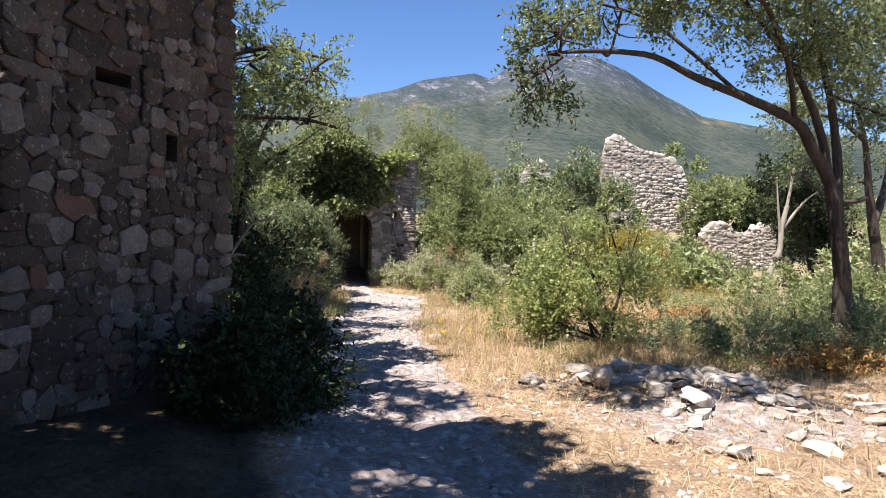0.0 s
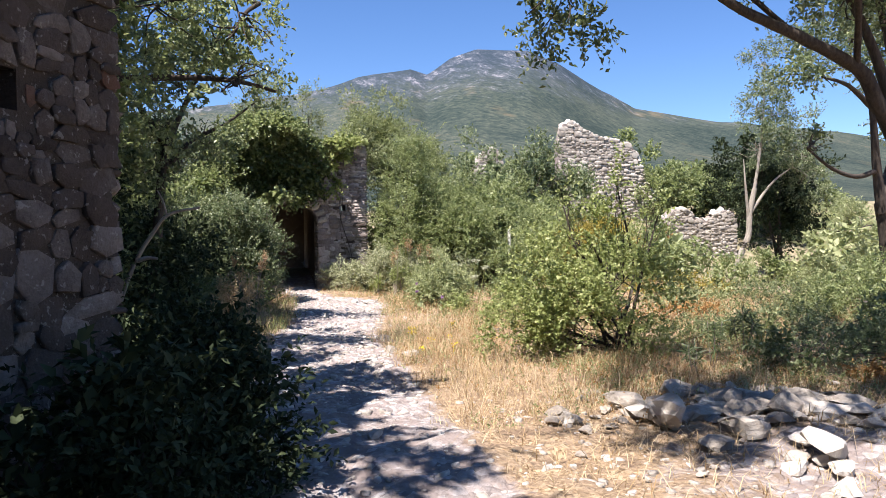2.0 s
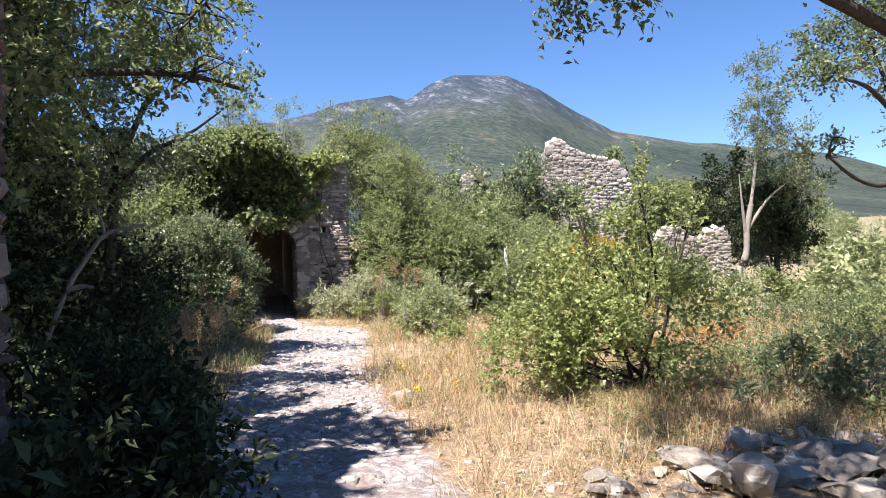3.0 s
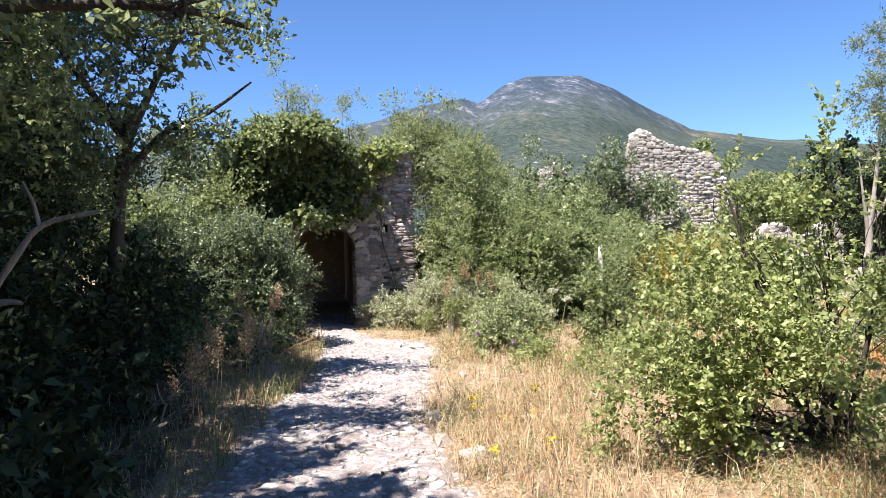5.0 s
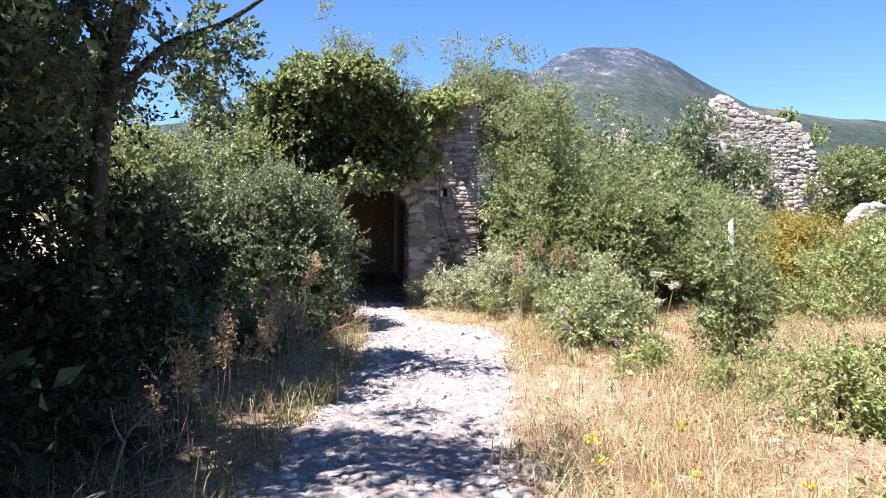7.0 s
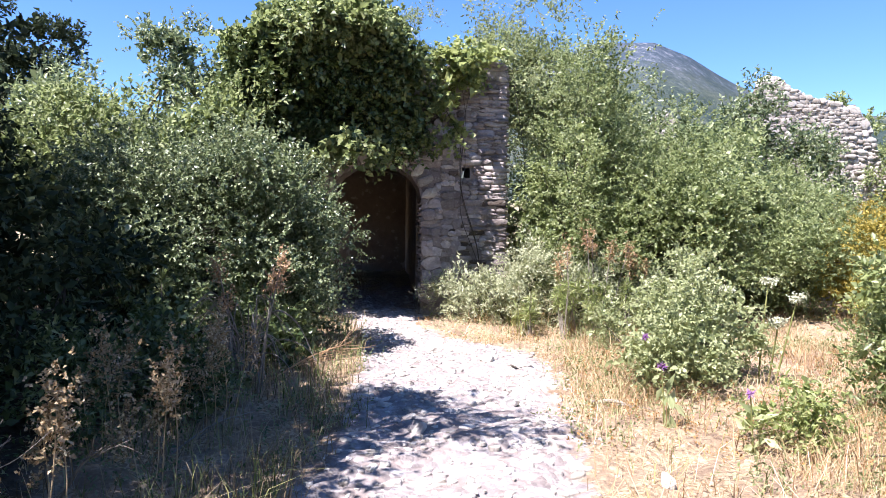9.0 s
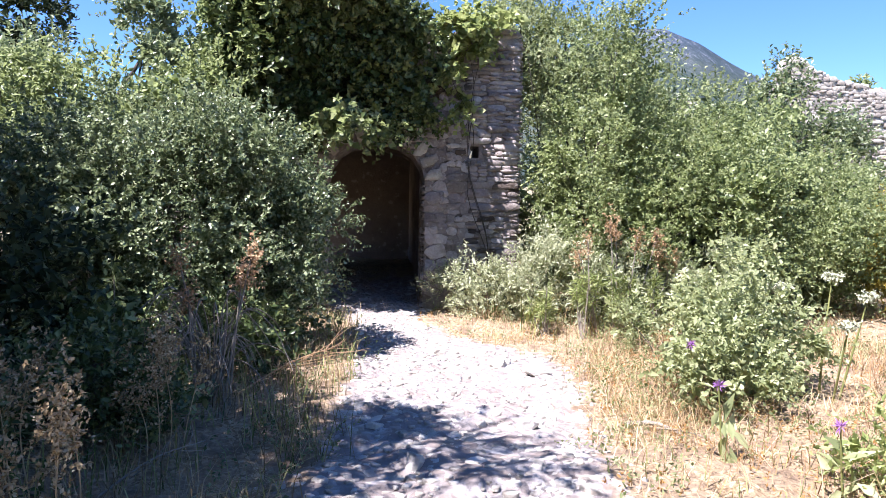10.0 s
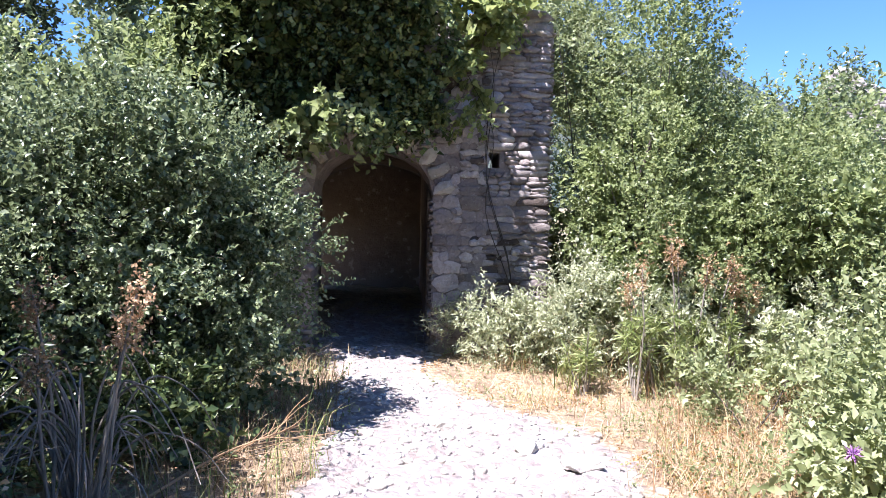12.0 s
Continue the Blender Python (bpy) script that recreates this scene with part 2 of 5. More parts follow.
def np_mesh(name, verts, faces, material, smooth=False):
    """A mesh from arrays; all faces have the same number of corners."""
    verts = np.asarray(verts, dtype=np.float32).reshape(-1, 3)
    faces = np.asarray(faces, dtype=np.int32)
    me = bpy.data.meshes.new(name)
    me.vertices.add(len(verts))
    me.vertices.foreach_set("co", verts.ravel())
    k = faces.shape[1]
    me.loops.add(faces.size)
    me.loops.foreach_set("vertex_index", faces.ravel())
    me.polygons.add(len(faces))
    me.polygons.foreach_set("loop_start", np.arange(0, faces.size, k, dtype=np.int32))
    me.polygons.foreach_set("loop_total", np.full(len(faces), k, dtype=np.int32))
    if smooth:
        me.polygons.foreach_set("use_smooth", np.ones(len(faces), dtype=bool))
    me.update(calc_edges=True)
    me.materials.append(material)
    return me


def part(name, me, parent, label=""):
    ob = new(name, me)
    ob.parent = parent
    if label:
        tagged(ob, label)
    return ob


def base(name, x, y, z=0.0):
    ob = new(name)
    ob.empty_display_size = 0.1
    ob.location = (x, y, z)
    return ob


def unit(v):
    return v / np.maximum(np.linalg.norm(v, axis=-1, keepdims=True), 1e-9)


def merged(chunks):
    """Joins (verts, faces) pairs."""
    vs, fs, n = [], [], 0
    for v, f in chunks:
        vs.append(v)
        fs.append(f + n)
        n += len(v)
    return np.concatenate(vs), np.concatenate(fs)


def smooth_line(points, steps=5):
    p = np.asarray(points, float)
    p = np.vstack([2 * p[0] - p[1], p, 2 * p[-1] - p[-2]])
    out = []
    for i in range(1, len(p) - 2):
        for s in np.arange(steps) / steps:
            a, b, c, d = p[i - 1], p[i], p[i + 1], p[i + 2]
            out.append(0.5 * (2 * b + (c - a) * s + (2 * a - 5 * b + 4 * c - d) * s * s + (3 * b - a - 3 * c + d) * s ** 3))
    out.append(p[-2])
    return np.array(out)


def tube(points, r0, r1, sides=6, lumps=0.0, rng=None, steps=5):
    """A tapered, slightly uneven stem along a line, closed at its tip."""
    line = smooth_line(points, steps)
    n = len(line)
    tang = unit(np.gradient(line, axis=0))
    ref = np.where(np.abs(tang[:, 2:3]) > 0.9, np.array([[1.0, 0, 0]]), np.array([[0, 0, 1.0]]))
    a = unit(np.cross(tang, ref))
    b = np.cross(tang, a)
    ang = np.linspace(0, 2 * np.pi, sides, endpoint=False)
    rad = np.linspace(r0, r1, n)[:, None]
    if lumps:
        rad = rad * (1 + lumps * rng.standard_normal((n, sides)))
    else:
        rad = np.repeat(rad, sides, axis=1)
    v = line[:, None] + (a[:, None] * np.cos(ang)[None, :, None] + b[:, None] * np.sin(ang)[None, :, None]) * rad[..., None]
    v = v.reshape(-1, 3)
    i = np.arange(n - 1)[:, None] * sides
    j = np.arange(sides)[None]
    k = (j + 1) % sides
    f = np.stack([i + j, i + k, i + sides + k, i + sides + j], -1).reshape(-1, 4)
    return v, f


def leaves(rng, p, d, per, reach, size, wide=0.5, droop=0.0, flat=0.6):
    """Leaves in sprays: each spray starts at p, runs along d, and carries leaves all along it."""
    s = len(p)
    t = (np.arange(per) + 0.6) / per
    length = reach * rng.uniform(0.6, 1.3, (s, 1, 1))
    sag = np.zeros((s, per, 3))
    sag[..., 2] = -droop * t[None] ** 2
    pos = p[:, None] + d[:, None] * length * t[None, :, None] + sag * length
    side = unit(rng.standard_normal((s, per, 3)))
    out = unit(d[:, None] * 0.55 + side)
    up = np.zeros((s, per, 3))
    up[..., 2] = flat
    nor = unit(up + 0.9 * rng.standard_normal((s, per, 3)) * (1.1 - flat) + 0.25 * d[:, None])
    x = unit(np.cross(out, nor))
    nor = np.cross(x, out)
    L = (size * rng.uniform(0.6, 1.25, (s, per)))[..., None]
    w = L * wide * 0.5
    pos = pos.reshape(-1, 3)
    x, out, nor, L, w = (q.reshape(-1, q.shape[-1]) for q in (x, out, nor, L, w))
    v = np.stack([pos, pos + x * w + out * L * 0.48 + nor * w * 0.4, pos + out * L - nor * w * 0.25, pos - x * w + out * L * 0.48 + nor * w * 0.4], 1)
    k = np.arange(len(pos))[:, None] * 4
    f = np.concatenate([k + np.array([[0, 1, 2]]), k + np.array([[0, 2, 3]])])
    return v.reshape(-1, 3), f


def lumpy(u, seed, freq=2.6):
    """Smooth uneven values over directions u, about -1 to 1."""
    r = np.random.default_rng(seed)
    out = np.zeros(len(u))
    for k in range(5):
        a = r.standard_normal(3) * freq * (1 + 0.5 * k)
        out += np.sin(u @ a + r.uniform(0, 6.3)) / (1 + 0.45 * k)
    return out / 2.2


def crown_points(rng, blobs, count, shell=0.55, rough=0.28):
    """Places and directions of sprays in a crown made of several uneven masses (centre, radii)."""
    area = np.array([(b[3] * b[4] + b[4] * b[5] + b[3] * b[5]) for b in blobs])
    which = rng.choice(len(blobs), count, p=area / area.sum())
    ps, ds = [], []
    for i, b in enumerate(blobs):
        n = int((which == i).sum())
        if not n:
            continue
        m = max(n // 30, 4)
        u = unit(rng.standard_normal((m, 3)))
        r = (shell + (1 - shell) * rng.random(m) ** 0.55) * (1 + rough * lumpy(u, 11 * i + 3) + 0.5 * rough * lumpy(u, 7 * i + 5, 7.0))
        pick = rng.integers(m, size=n)
        rad = np.array(b[3:6])
        puff = rng.standard_normal((n, 3)) * (0.066 * (np.prod(rad) ** (1 / 3)) + 0.045) * rng.uniform(0.6, 1.5, m)[pick][:, None]
        ps.append(np.array(b[:3]) + u[pick] * rad * r[pick][:, None] + puff)
        ds.append(unit(u[pick] * 0.7 + 1.0 * unit(puff) + 0.35 * rng.standard_normal((n, 3)) + np.array([0, 0, 0.4])))
    return np.concatenate(ps), np.concatenate(ds)


def dense_leaves(rng, blobs, sprays, per, reach, size, wide, droop, flat, shell, rough, inner=0.22):
    """The outer sprays of a crown, and larger leaves that fill its inside."""
    p, d = crown_points(rng, blobs, sprays, shell, rough)
    chunks = [leaves(rng, p, d, per, reach, size, wide, droop, flat)]
    if inner:
        p, d = crown_points(rng, blobs, int(sprays * inner) + 4, 0.25, rough)
        centre = np.array([b[:3] for b in blobs])
        near = centre[np.argmin(((p[:, None] - centre[None]) ** 2).sum(-1), axis=1)]
        chunks.append(leaves(rng, near + (p - near) * 0.72, d, per, reach * 1.1, size * 1.7, wide * 1.15, droop, flat))
    return merged(chunks)


def woody(rng, feet, blobs, thick, twigs, sides=5, climb=False):
    """Stems from the feet into each mass of a crown, and thin twigs out to its rim."""
    chunks = []
    for i, b in enumerate(blobs):
        foot = np.array(feet[i % len(feet)], float)
        top = np.array(b[:3]) + np.array([0, 0, b[5] * 0.35])
        mid = foot + (top - foot) * 0.45 + rng.standard_normal(3) * 0.12 * np.linalg.norm(top - foot) * np.array([1, 1, 0.3])
        if climb:
            mid = np.array([foot[0] - 0.1, foot[1], top[2] * 0.8])
            low = foot + (mid - foot) * np.array([[0.3], [0.65]]) + np.array([[0.16, 0, 0], [-0.1, 0, 0]])
            chunks.append(tube([foot, low[0], low[1], mid, top], thick, thick * 0.4, sides, 0.07, rng))
        else:
            chunks.append(tube([foot, mid, top], thick, thick * 0.3, sides, 0.07, rng))
        for _ in range(twigs):
            u = unit(rng.standard_normal(3) + np.array([0, 0, 0.3]))
            tip = np.array(b[:3]) + u * np.array(b[3:6]) * rng.uniform(0.85, 1.02)
            s = rng.uniform(0.35, 0.95)
            start = top if climb else foot * (1 - s) ** 2 + 2 * mid * s * (1 - s) + top * s * s
            bend = (start + tip) / 2 + rng.standard_normal(3) * 0.07
            chunks.append(tube([start, bend, tip], thick * 0.22, thick * 0.06, 4, steps=3))
    return merged(chunks)


def ground_z(x, y):
    """Height of the ground."""
    x, y = np.asarray(x, float), np.asarray(y, float)

    def rise(a, b, v):
        s = np.clip((v - a) / (b - a), 0, 1)
        return s * s * (3 - 2 * s)

    z = 0.06 * rise(3, -2, y) + 0.10 * rise(19.5, 22, y) + 0.35 * rise(22.3, 26, y) * rise(2.5, 1.2, np.abs(x + 0.6))
    z = z + 0.10 * np.exp(-((x - 2.16) / 1.3) ** 2 - ((y - 6.79) / 0.9) ** 2)
    z = z + np.minimum(0.13 * np.maximum(-1.9 - x, 0), 1.6) - 0.35 * rise(7, 15, x) * rise(40, 28, y)
    z = z + 3.0 * rise(31, 42, y) * rise(5, 11, x) + 2.2 * rise(24, 40, y) * rise(-3.5, -8, x)
    z = z + 0.03 * np.clip(np.hypot(x, y) - 45, 0, 160)
    return z


def undulate(x, y):
    return 0.022 * (np.sin(2.1 * x + 1.3 * y) + np.sin(3.7 * y - 1.1 * x + 1.0)) + 0.011 * (np.sin(8.3 * x + 2.2 * y) + np.sin(9.1 * y - 5.2 * x))


def gz(x, y):
    return float(ground_z(x, y) + undulate(x, y))


PATH_Y = [-6, 3, 6, 10.3, 12.5, 15.6, 18.4, 19.6, 20.6, 22, 30]
PATH_LEFT = [-2.2, -1.75, -1.72, -1.7, -1.42, -0.9, -0.8, -0.85, -0.85, -1.3, -1.6]
PATH_RIGHT = [0.3, 0.05, -0.1, 0.05, 0.1, 0.7, 1.15, 0.5, -0.2, 0.0, 0.4]


def on_path(x, y):
    """1 in the middle of the path, 0 beside it."""
    a, b = np.interp(y, PATH_Y, PATH_LEFT), np.interp(y, PATH_Y, PATH_RIGHT)
    inside = np.minimum(x - a, b - x)
    return np.clip(inside / 0.6 + 0.5, 0, 1)


GATE_FOOT, NEARER = Vector((-0.2, 22.0, 0.0)), 0.945


def drawn_in(ob):
    """Moves a thing towards the gatehouse and makes it smaller, by one scale for all."""
    ob.matrix_world = Matrix.Translation(GATE_FOOT) @ Matrix.Scale(NEARER, 4) @ Matrix.Translation(-GATE_FOOT) @ ob.matrix_basis
    return ob


# ---- ground and distance ----


def spaced(lo, hi, step, far):
    """Coordinates: even steps between lo and hi, then ever wider ones out to far."""
    mid = list(np.arange(lo, hi + step / 2, step))
    out, d, v = [], step, hi
    while v < far:
        d *= 1.22
        v += d
        out.append(v)
    inn, d, v = [], step, lo
    while v > -far:
        d *= 1.22
        v -= d
        inn.append(v)
    return np.array(inn[::-1] + mid + out)


def build_ground():
    xs, ys = spaced(-4, 7, 0.085, 4500), spaced(1, 24, 0.085, 4500)
    X, Y = np.meshgrid(xs, ys)
    Z = ground_z(X, Y)
    near = np.clip((60 - np.hypot(X, Y)) / 20, 0, 1)
    rng = np.random.default_rng(5)
    Z = Z + near * (undulate(X, Y) + 0.010 * rng.standard_normal(X.shape))
    v = np.stack([X, Y, Z], -1).reshape(-1, 3)
    w = len(xs)
    i, j = np.meshgrid(np.arange(len(ys) - 1), np.arange(w - 1), indexing="ij")
    a = (i * w + j).ravel()
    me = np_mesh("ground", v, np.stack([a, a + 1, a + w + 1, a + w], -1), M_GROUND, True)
    att = me.attributes.new("trodden", "FLOAT", "POINT")
    mask = on_path(X, Y)
    # leaf litter mask, widened near the start to paint the shade there
    mould_and_shade = np.clip((-1.75 - X + 0.15 * np.clip(5 - Y, 0, 5) - 0.25 * np.clip(Y - 13, 0, 2)) / 0.5, 0, 1)
    att2 = me.attributes.new("mould_and_shade", "FLOAT", "POINT")
    att2.data.foreach_set("value", mould_and_shade.ravel().astype(np.float32))
    att3 = me.attributes.new("scrub", "FLOAT", "POINT")
    att3.data.foreach_set("value", np.clip((Y - 22.5) / 4, 0, 1).ravel().astype(np.float32))
    mask = np.maximum(mask, 0.75 * np.exp(-((X - 2.26) / 1.8) ** 2 - ((Y - 5.56) / 1.3) ** 2))
    mask = np.maximum(mask, 0.45 * np.exp(-((X - 15) / 6) ** 2 - ((Y - 20) / 7) ** 2))
    att.data.foreach_set("value", mask.ravel().astype(np.float32))
    tagged(new("ground", me), "dry ground with a trodden pale limestone footpath and straw litter", "ground", kind="structure")


def build_mountain():
    """A dome-shaped summit with a rocky ridge behind its shoulder, wooded below."""
    az = np.radians(np.arange(-50, 75, 0.25))
    deg = np.degrees(az)
    rr = np.concatenate([np.linspace(110, 900, 34), np.linspace(950, 4200, 60)])
    crest = np.interp(deg, [-50, -15, -2, 3, 7.5, 11.5, 12.8, 14.7, 16.6, 20.6, 23, 26.2, 28.5, 34.5, 42, 47, 75],
                      [7, 8, 10.0, 10.8, 12.1, 12.7, 12.3, 13.5, 14.15, 14.0, 12.9, 10.7, 9.4, 8.1, 6.8, 5.2, 3.0])
    A, R = np.meshgrid(az, rr)
    C = np.repeat(crest[None], len(rr), 0)
    s = np.clip((R - 110) / (3000 - 110), 0, 1)
    top = 3000 * np.tan(np.radians(C))
    Z = 3.5 + top * (0.28 * s + 0.72 * s ** 2.0)
    Z = np.where(R > 3000, 3.5 + top * (1 - (R - 3000) / 2600), Z)
    X, Y = R * np.sin(A), R * np.cos(A)
    bumps = np.zeros_like(Z)
    r = np.random.default_rng(2)
    for k in range(13):
        f = 0.0022 * 1.22 ** k
        th = r.uniform(0, 6.3)
        bumps += (1 - 2 * np.abs(np.sin(X * np.cos(th) * f + Y * np.sin(th) * f + r.uniform(0, 6.3)))) / 1.2 ** k
    Z = Z + bumps * 5 * s * np.clip(Z / 300, 0.15, 1)
    v = np.stack([X, Y, Z], -1).reshape(-1, 3)
    w = len(az)
    i, j = np.meshgrid(np.arange(len(rr) - 1), np.arange(w - 1), indexing="ij")
    a = (i * w + j).ravel()
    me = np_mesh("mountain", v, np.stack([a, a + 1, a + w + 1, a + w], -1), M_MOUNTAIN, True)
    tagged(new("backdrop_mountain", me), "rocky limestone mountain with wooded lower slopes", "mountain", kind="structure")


build_ground()
build_mountain()

# ---- masonry ----


def stone_shape(seed, corners=9, square=3.2, name="stone"):
    """One rough stone, 1 x 1 across and 1 deep, its worn face towards +z."""
    r = np.random.default_rng(seed)
    ang = np.linspace(0, 2 * np.pi, corners, endpoint=False) + r.uniform(-0.28, 0.28, corners) + r.uniform(0, 1)
    c, s = np.cos(ang), np.sin(ang)
    rad = 0.5 / (np.abs(c) ** square + np.abs(s) ** square) ** (1 / square) * r.uniform(0.72, 1.14, corners)
    ring = np.stack([c * rad, s * rad], -1)
    v = []
    for z, k in ((-1.0, 0.99), (0.5, 1.0), (0.84, 0.95)):
        v.append(np.column_stack([ring * k, np.full(corners, z) + r.uniform(-0.14, 0.14, corners)]))
    v = np.concatenate(v + [np.array([[r.uniform(-0.2, 0.2), r.uniform(-0.2, 0.2), 0.86]])])
    f = []
    for q in range(2):
        for i in range(corners):
            j = (i + 1) % corners
            f.append((q * corners + i, q * corners + j, (q + 1) * corners + j))
            f.append((q * corners + i, (q + 1) * corners + j, (q + 1) * corners + i))
    for i in range(corners):
        f.append((2 * corners + i, 2 * corners + (i + 1) % corners, 3 * corners))
    return v, np.array(f)


STONES = [stone_shape(100 + k, 6 + k % 4, 4.0 + 0.8 * (k % 4)) for k in range(18)]


RUBBLE = [stone_shape(700 + k, 5 + k % 3, 4.0 + 1.2 * (k % 3)) for k in range(18)]


def stone_meshes(name, material, raw=None):
    return [np_mesh(name, v, f, material) for v, f in raw or STONES]


def split_courses(rng, u0, v0, u1, v1, wide, high):
    """Divides a rectangle into stones of many sizes."""
    out, todo = [], [(u0, v0, u1, v1)]
    while todo:
        a, b, c, d = todo.pop()
        w, h = c - a, d - b
        limit_w, limit_h = wide * rng.uniform(0.35, 1.7), high * rng.uniform(0.35, 1.7)
        if w <= limit_w and h <= limit_h:
            out.append((a, b, c, d))
        elif h / high > w / wide:
            m = b + h * rng.uniform(0.36, 0.64)
            todo += [(a, b, c, m), (a, m, c, d)]
        else:
            m = a + w * rng.uniform(0.36, 0.64)
            todo += [(a, b, m, d), (m, b, c, d)]
    return out


def lay_stones(seed, wall, origin, u, v, width, height, wide, high, depth, shapes, keep, limit=300, near=None, joint=0.012, stuff_mat=None, turn=6, raw=None):
    """Faces a wall with stones: the first `limit` by nearness as pieces, the rest joined."""
    rng = np.random.default_rng(seed)
    U, V = Vector(u).normalized(), Vector(v).normalized()
    N = U.cross(V)
    frame_m = Matrix((U, V, N)).transposed().to_4x4()
    frame_m.translation = Vector(origin)
    cells = [c for c in split_courses(rng, 0, 0, width, height, wide, high) if keep((c[0] + c[2]) / 2, (c[1] + c[3]) / 2, c)]
    near = near or (lambda a, b: b)
    cells.sort(key=lambda c: near((c[0] + c[2]) / 2, (c[1] + c[3]) / 2))
    rest = []
    for n, (a, b, c, d) in enumerate(cells):
        kind = shapes[int(rng.integers(len(shapes)))]
        w, h = max(c - a - joint, 0.02) * 1.04, max(d - b - joint, 0.02) * 1.04
        m = frame_m @ pose((a + c) / 2, (b + d) / 2, rng.uniform(-0.012, 0.014), rng.uniform(-5, 5), rng.uniform(-5, 5), rng.uniform(-turn, turn) + 180 * int(rng.integers(2)))
        m = m @ Matrix.Diagonal((w, h, depth * rng.uniform(0.7, 1.5), 1))
        if n < limit:
            ob = new("stone", kind)
            ob.parent = wall
            ob.matrix_world = m
        else:
            sv, sf = (raw or STONES)[int(rng.integers(18))]
            arr = np.array(m)
            rest.append((sv @ arr[:3, :3].T + arr[:3, 3], sf))
    if rest:
        vv, ff = merged(rest)
        tagged(part("stonework", np_mesh("stonework", vv, ff, stuff_mat or shapes[0].materials[0]), wall), kind="stuff")


def slab(name, outline, plane, thickness, material, rough=0.0, seed=1):
    """A wall core from an outline (u, z) in a plane given by origin, u direction; its thickness goes to the back."""
    origin, u = Vector(plane[0]), Vector(plane[1]).normalized()
    back = u.cross(Vector((0, 0, 1))) * -thickness
    bm = bmesh.new()
    front = [bm.verts.new(origin + u * a + Vector((0, 0, b))) for a, b in outline]
    face = bm.faces.new(front)
    res = bmesh.ops.extrude_face_region(bm, geom=[face])
    bmesh.ops.translate(bm, verts=[g for g in res["geom"] if isinstance(g, bmesh.types.BMVert)], vec=back)
    bmesh.ops.recalc_face_normals(bm, faces=bm.faces[:])
    me = bpy.data.meshes.new(name)
    bm.to_mesh(me)
    bm.free()
    me.materials.append(material)
    return me


def ragged(rng, a, b, za, zb, n, amount):
    """A broken wall top from (a, za) to (b, zb)."""
    out = []
    for k in range(n):
        s = k / (n - 1)
        out.append((a + (b - a) * s, za + (zb - za) * s + rng.uniform(-amount, amount)))
    return out


def with_hole(outline, a0, b0, a1, b1):
    """The outline with a square hole, reached by a slit too thin to see."""
    x, y = outline[0]
    return outline + [(x - 0.001, y + 0.001), (a0, b0), (a0, b1), (a1, b1), (a1, b0), (a0 + 0.001, b0 - 0.001)]


# the tall ruined wall beside the path
WL_O, WL_U = (-3.98, 3.86, -0.3), Vector((1.38, 2.39, 0)).normalized()
WL_W, WL_H = 2.76, 5.6
# places where facing stones have fallen out: along, up, and half sizes
CAVITIES = [(1.11, 3.33, 0.3, 0.14), (1.13, 2.80, 0.2, 0.1), (1.93, 4.09, 0.16, 0.16)]


def build_left_wall():
    rng = np.random.default_rng(21)
    top = ragged(rng, WL_W - 0.03, 0.05, WL_H - 0.25, WL_H + 0.2, 14, 0.16)
    outline = [(0.03, 0), (WL_W - 0.05, 0)] + [(WL_W - 0.05 + rng.uniform(-0.05, 0.03), z) for z in np.arange(0.4, WL_H - 0.5, 0.4)] + top
    outline += [(0.04 + rng.uniform(-0.03, 0.06), z) for z in np.arange(WL_H - 0.6, 0.3, -0.45)]
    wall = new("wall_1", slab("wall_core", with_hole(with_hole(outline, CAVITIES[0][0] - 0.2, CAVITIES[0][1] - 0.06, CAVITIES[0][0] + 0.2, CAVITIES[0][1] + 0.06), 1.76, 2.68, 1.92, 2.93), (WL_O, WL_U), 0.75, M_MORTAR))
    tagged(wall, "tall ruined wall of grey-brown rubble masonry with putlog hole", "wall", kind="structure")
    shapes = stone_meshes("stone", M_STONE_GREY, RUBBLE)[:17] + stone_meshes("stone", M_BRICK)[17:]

    def keep(a, b, c):
        hole = c[0] < 1.93 and c[2] > 1.75 and c[1] < 2.92 and c[3] > 2.68
        scar = max(((a - u0) / ru) ** 2 + ((b - v0) / rv) ** 2 < 1 for u0, v0, ru, rv in CAVITIES)
        return not hole and not scar

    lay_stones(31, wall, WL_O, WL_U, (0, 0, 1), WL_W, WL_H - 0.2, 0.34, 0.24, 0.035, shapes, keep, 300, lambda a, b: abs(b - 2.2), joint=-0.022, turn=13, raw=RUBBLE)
    end = Vector(WL_O) + WL_U * (WL_W + 0.0)
    side = WL_U.cross(Vector((0, 0, 1))) * -1
    lay_stones(32, wall, end, side, (0, 0, 1), 0.75, WL_H - 0.4, 0.4, 0.2, 0.07, shapes, lambda a, b, c: True, 0)
    drawn_in(wall)


build_left_wall()

# the gatehouse wall, its arched doorway and the vault behind it
GY = 22.0
DOOR_L, DOOR_R, SPRING, CROWN = -1.38, -0.01, 1.85, 2.42


def arch(n=9):
    out = []
    for k in range(n + 1):
        a = math.pi * k / n
        out.append(((DOOR_L + DOOR_R) / 2 + (DOOR_R - DOOR_L) / 2 * math.cos(a), SPRING + (CROWN - SPRING) * math.sin(a)))
    return out


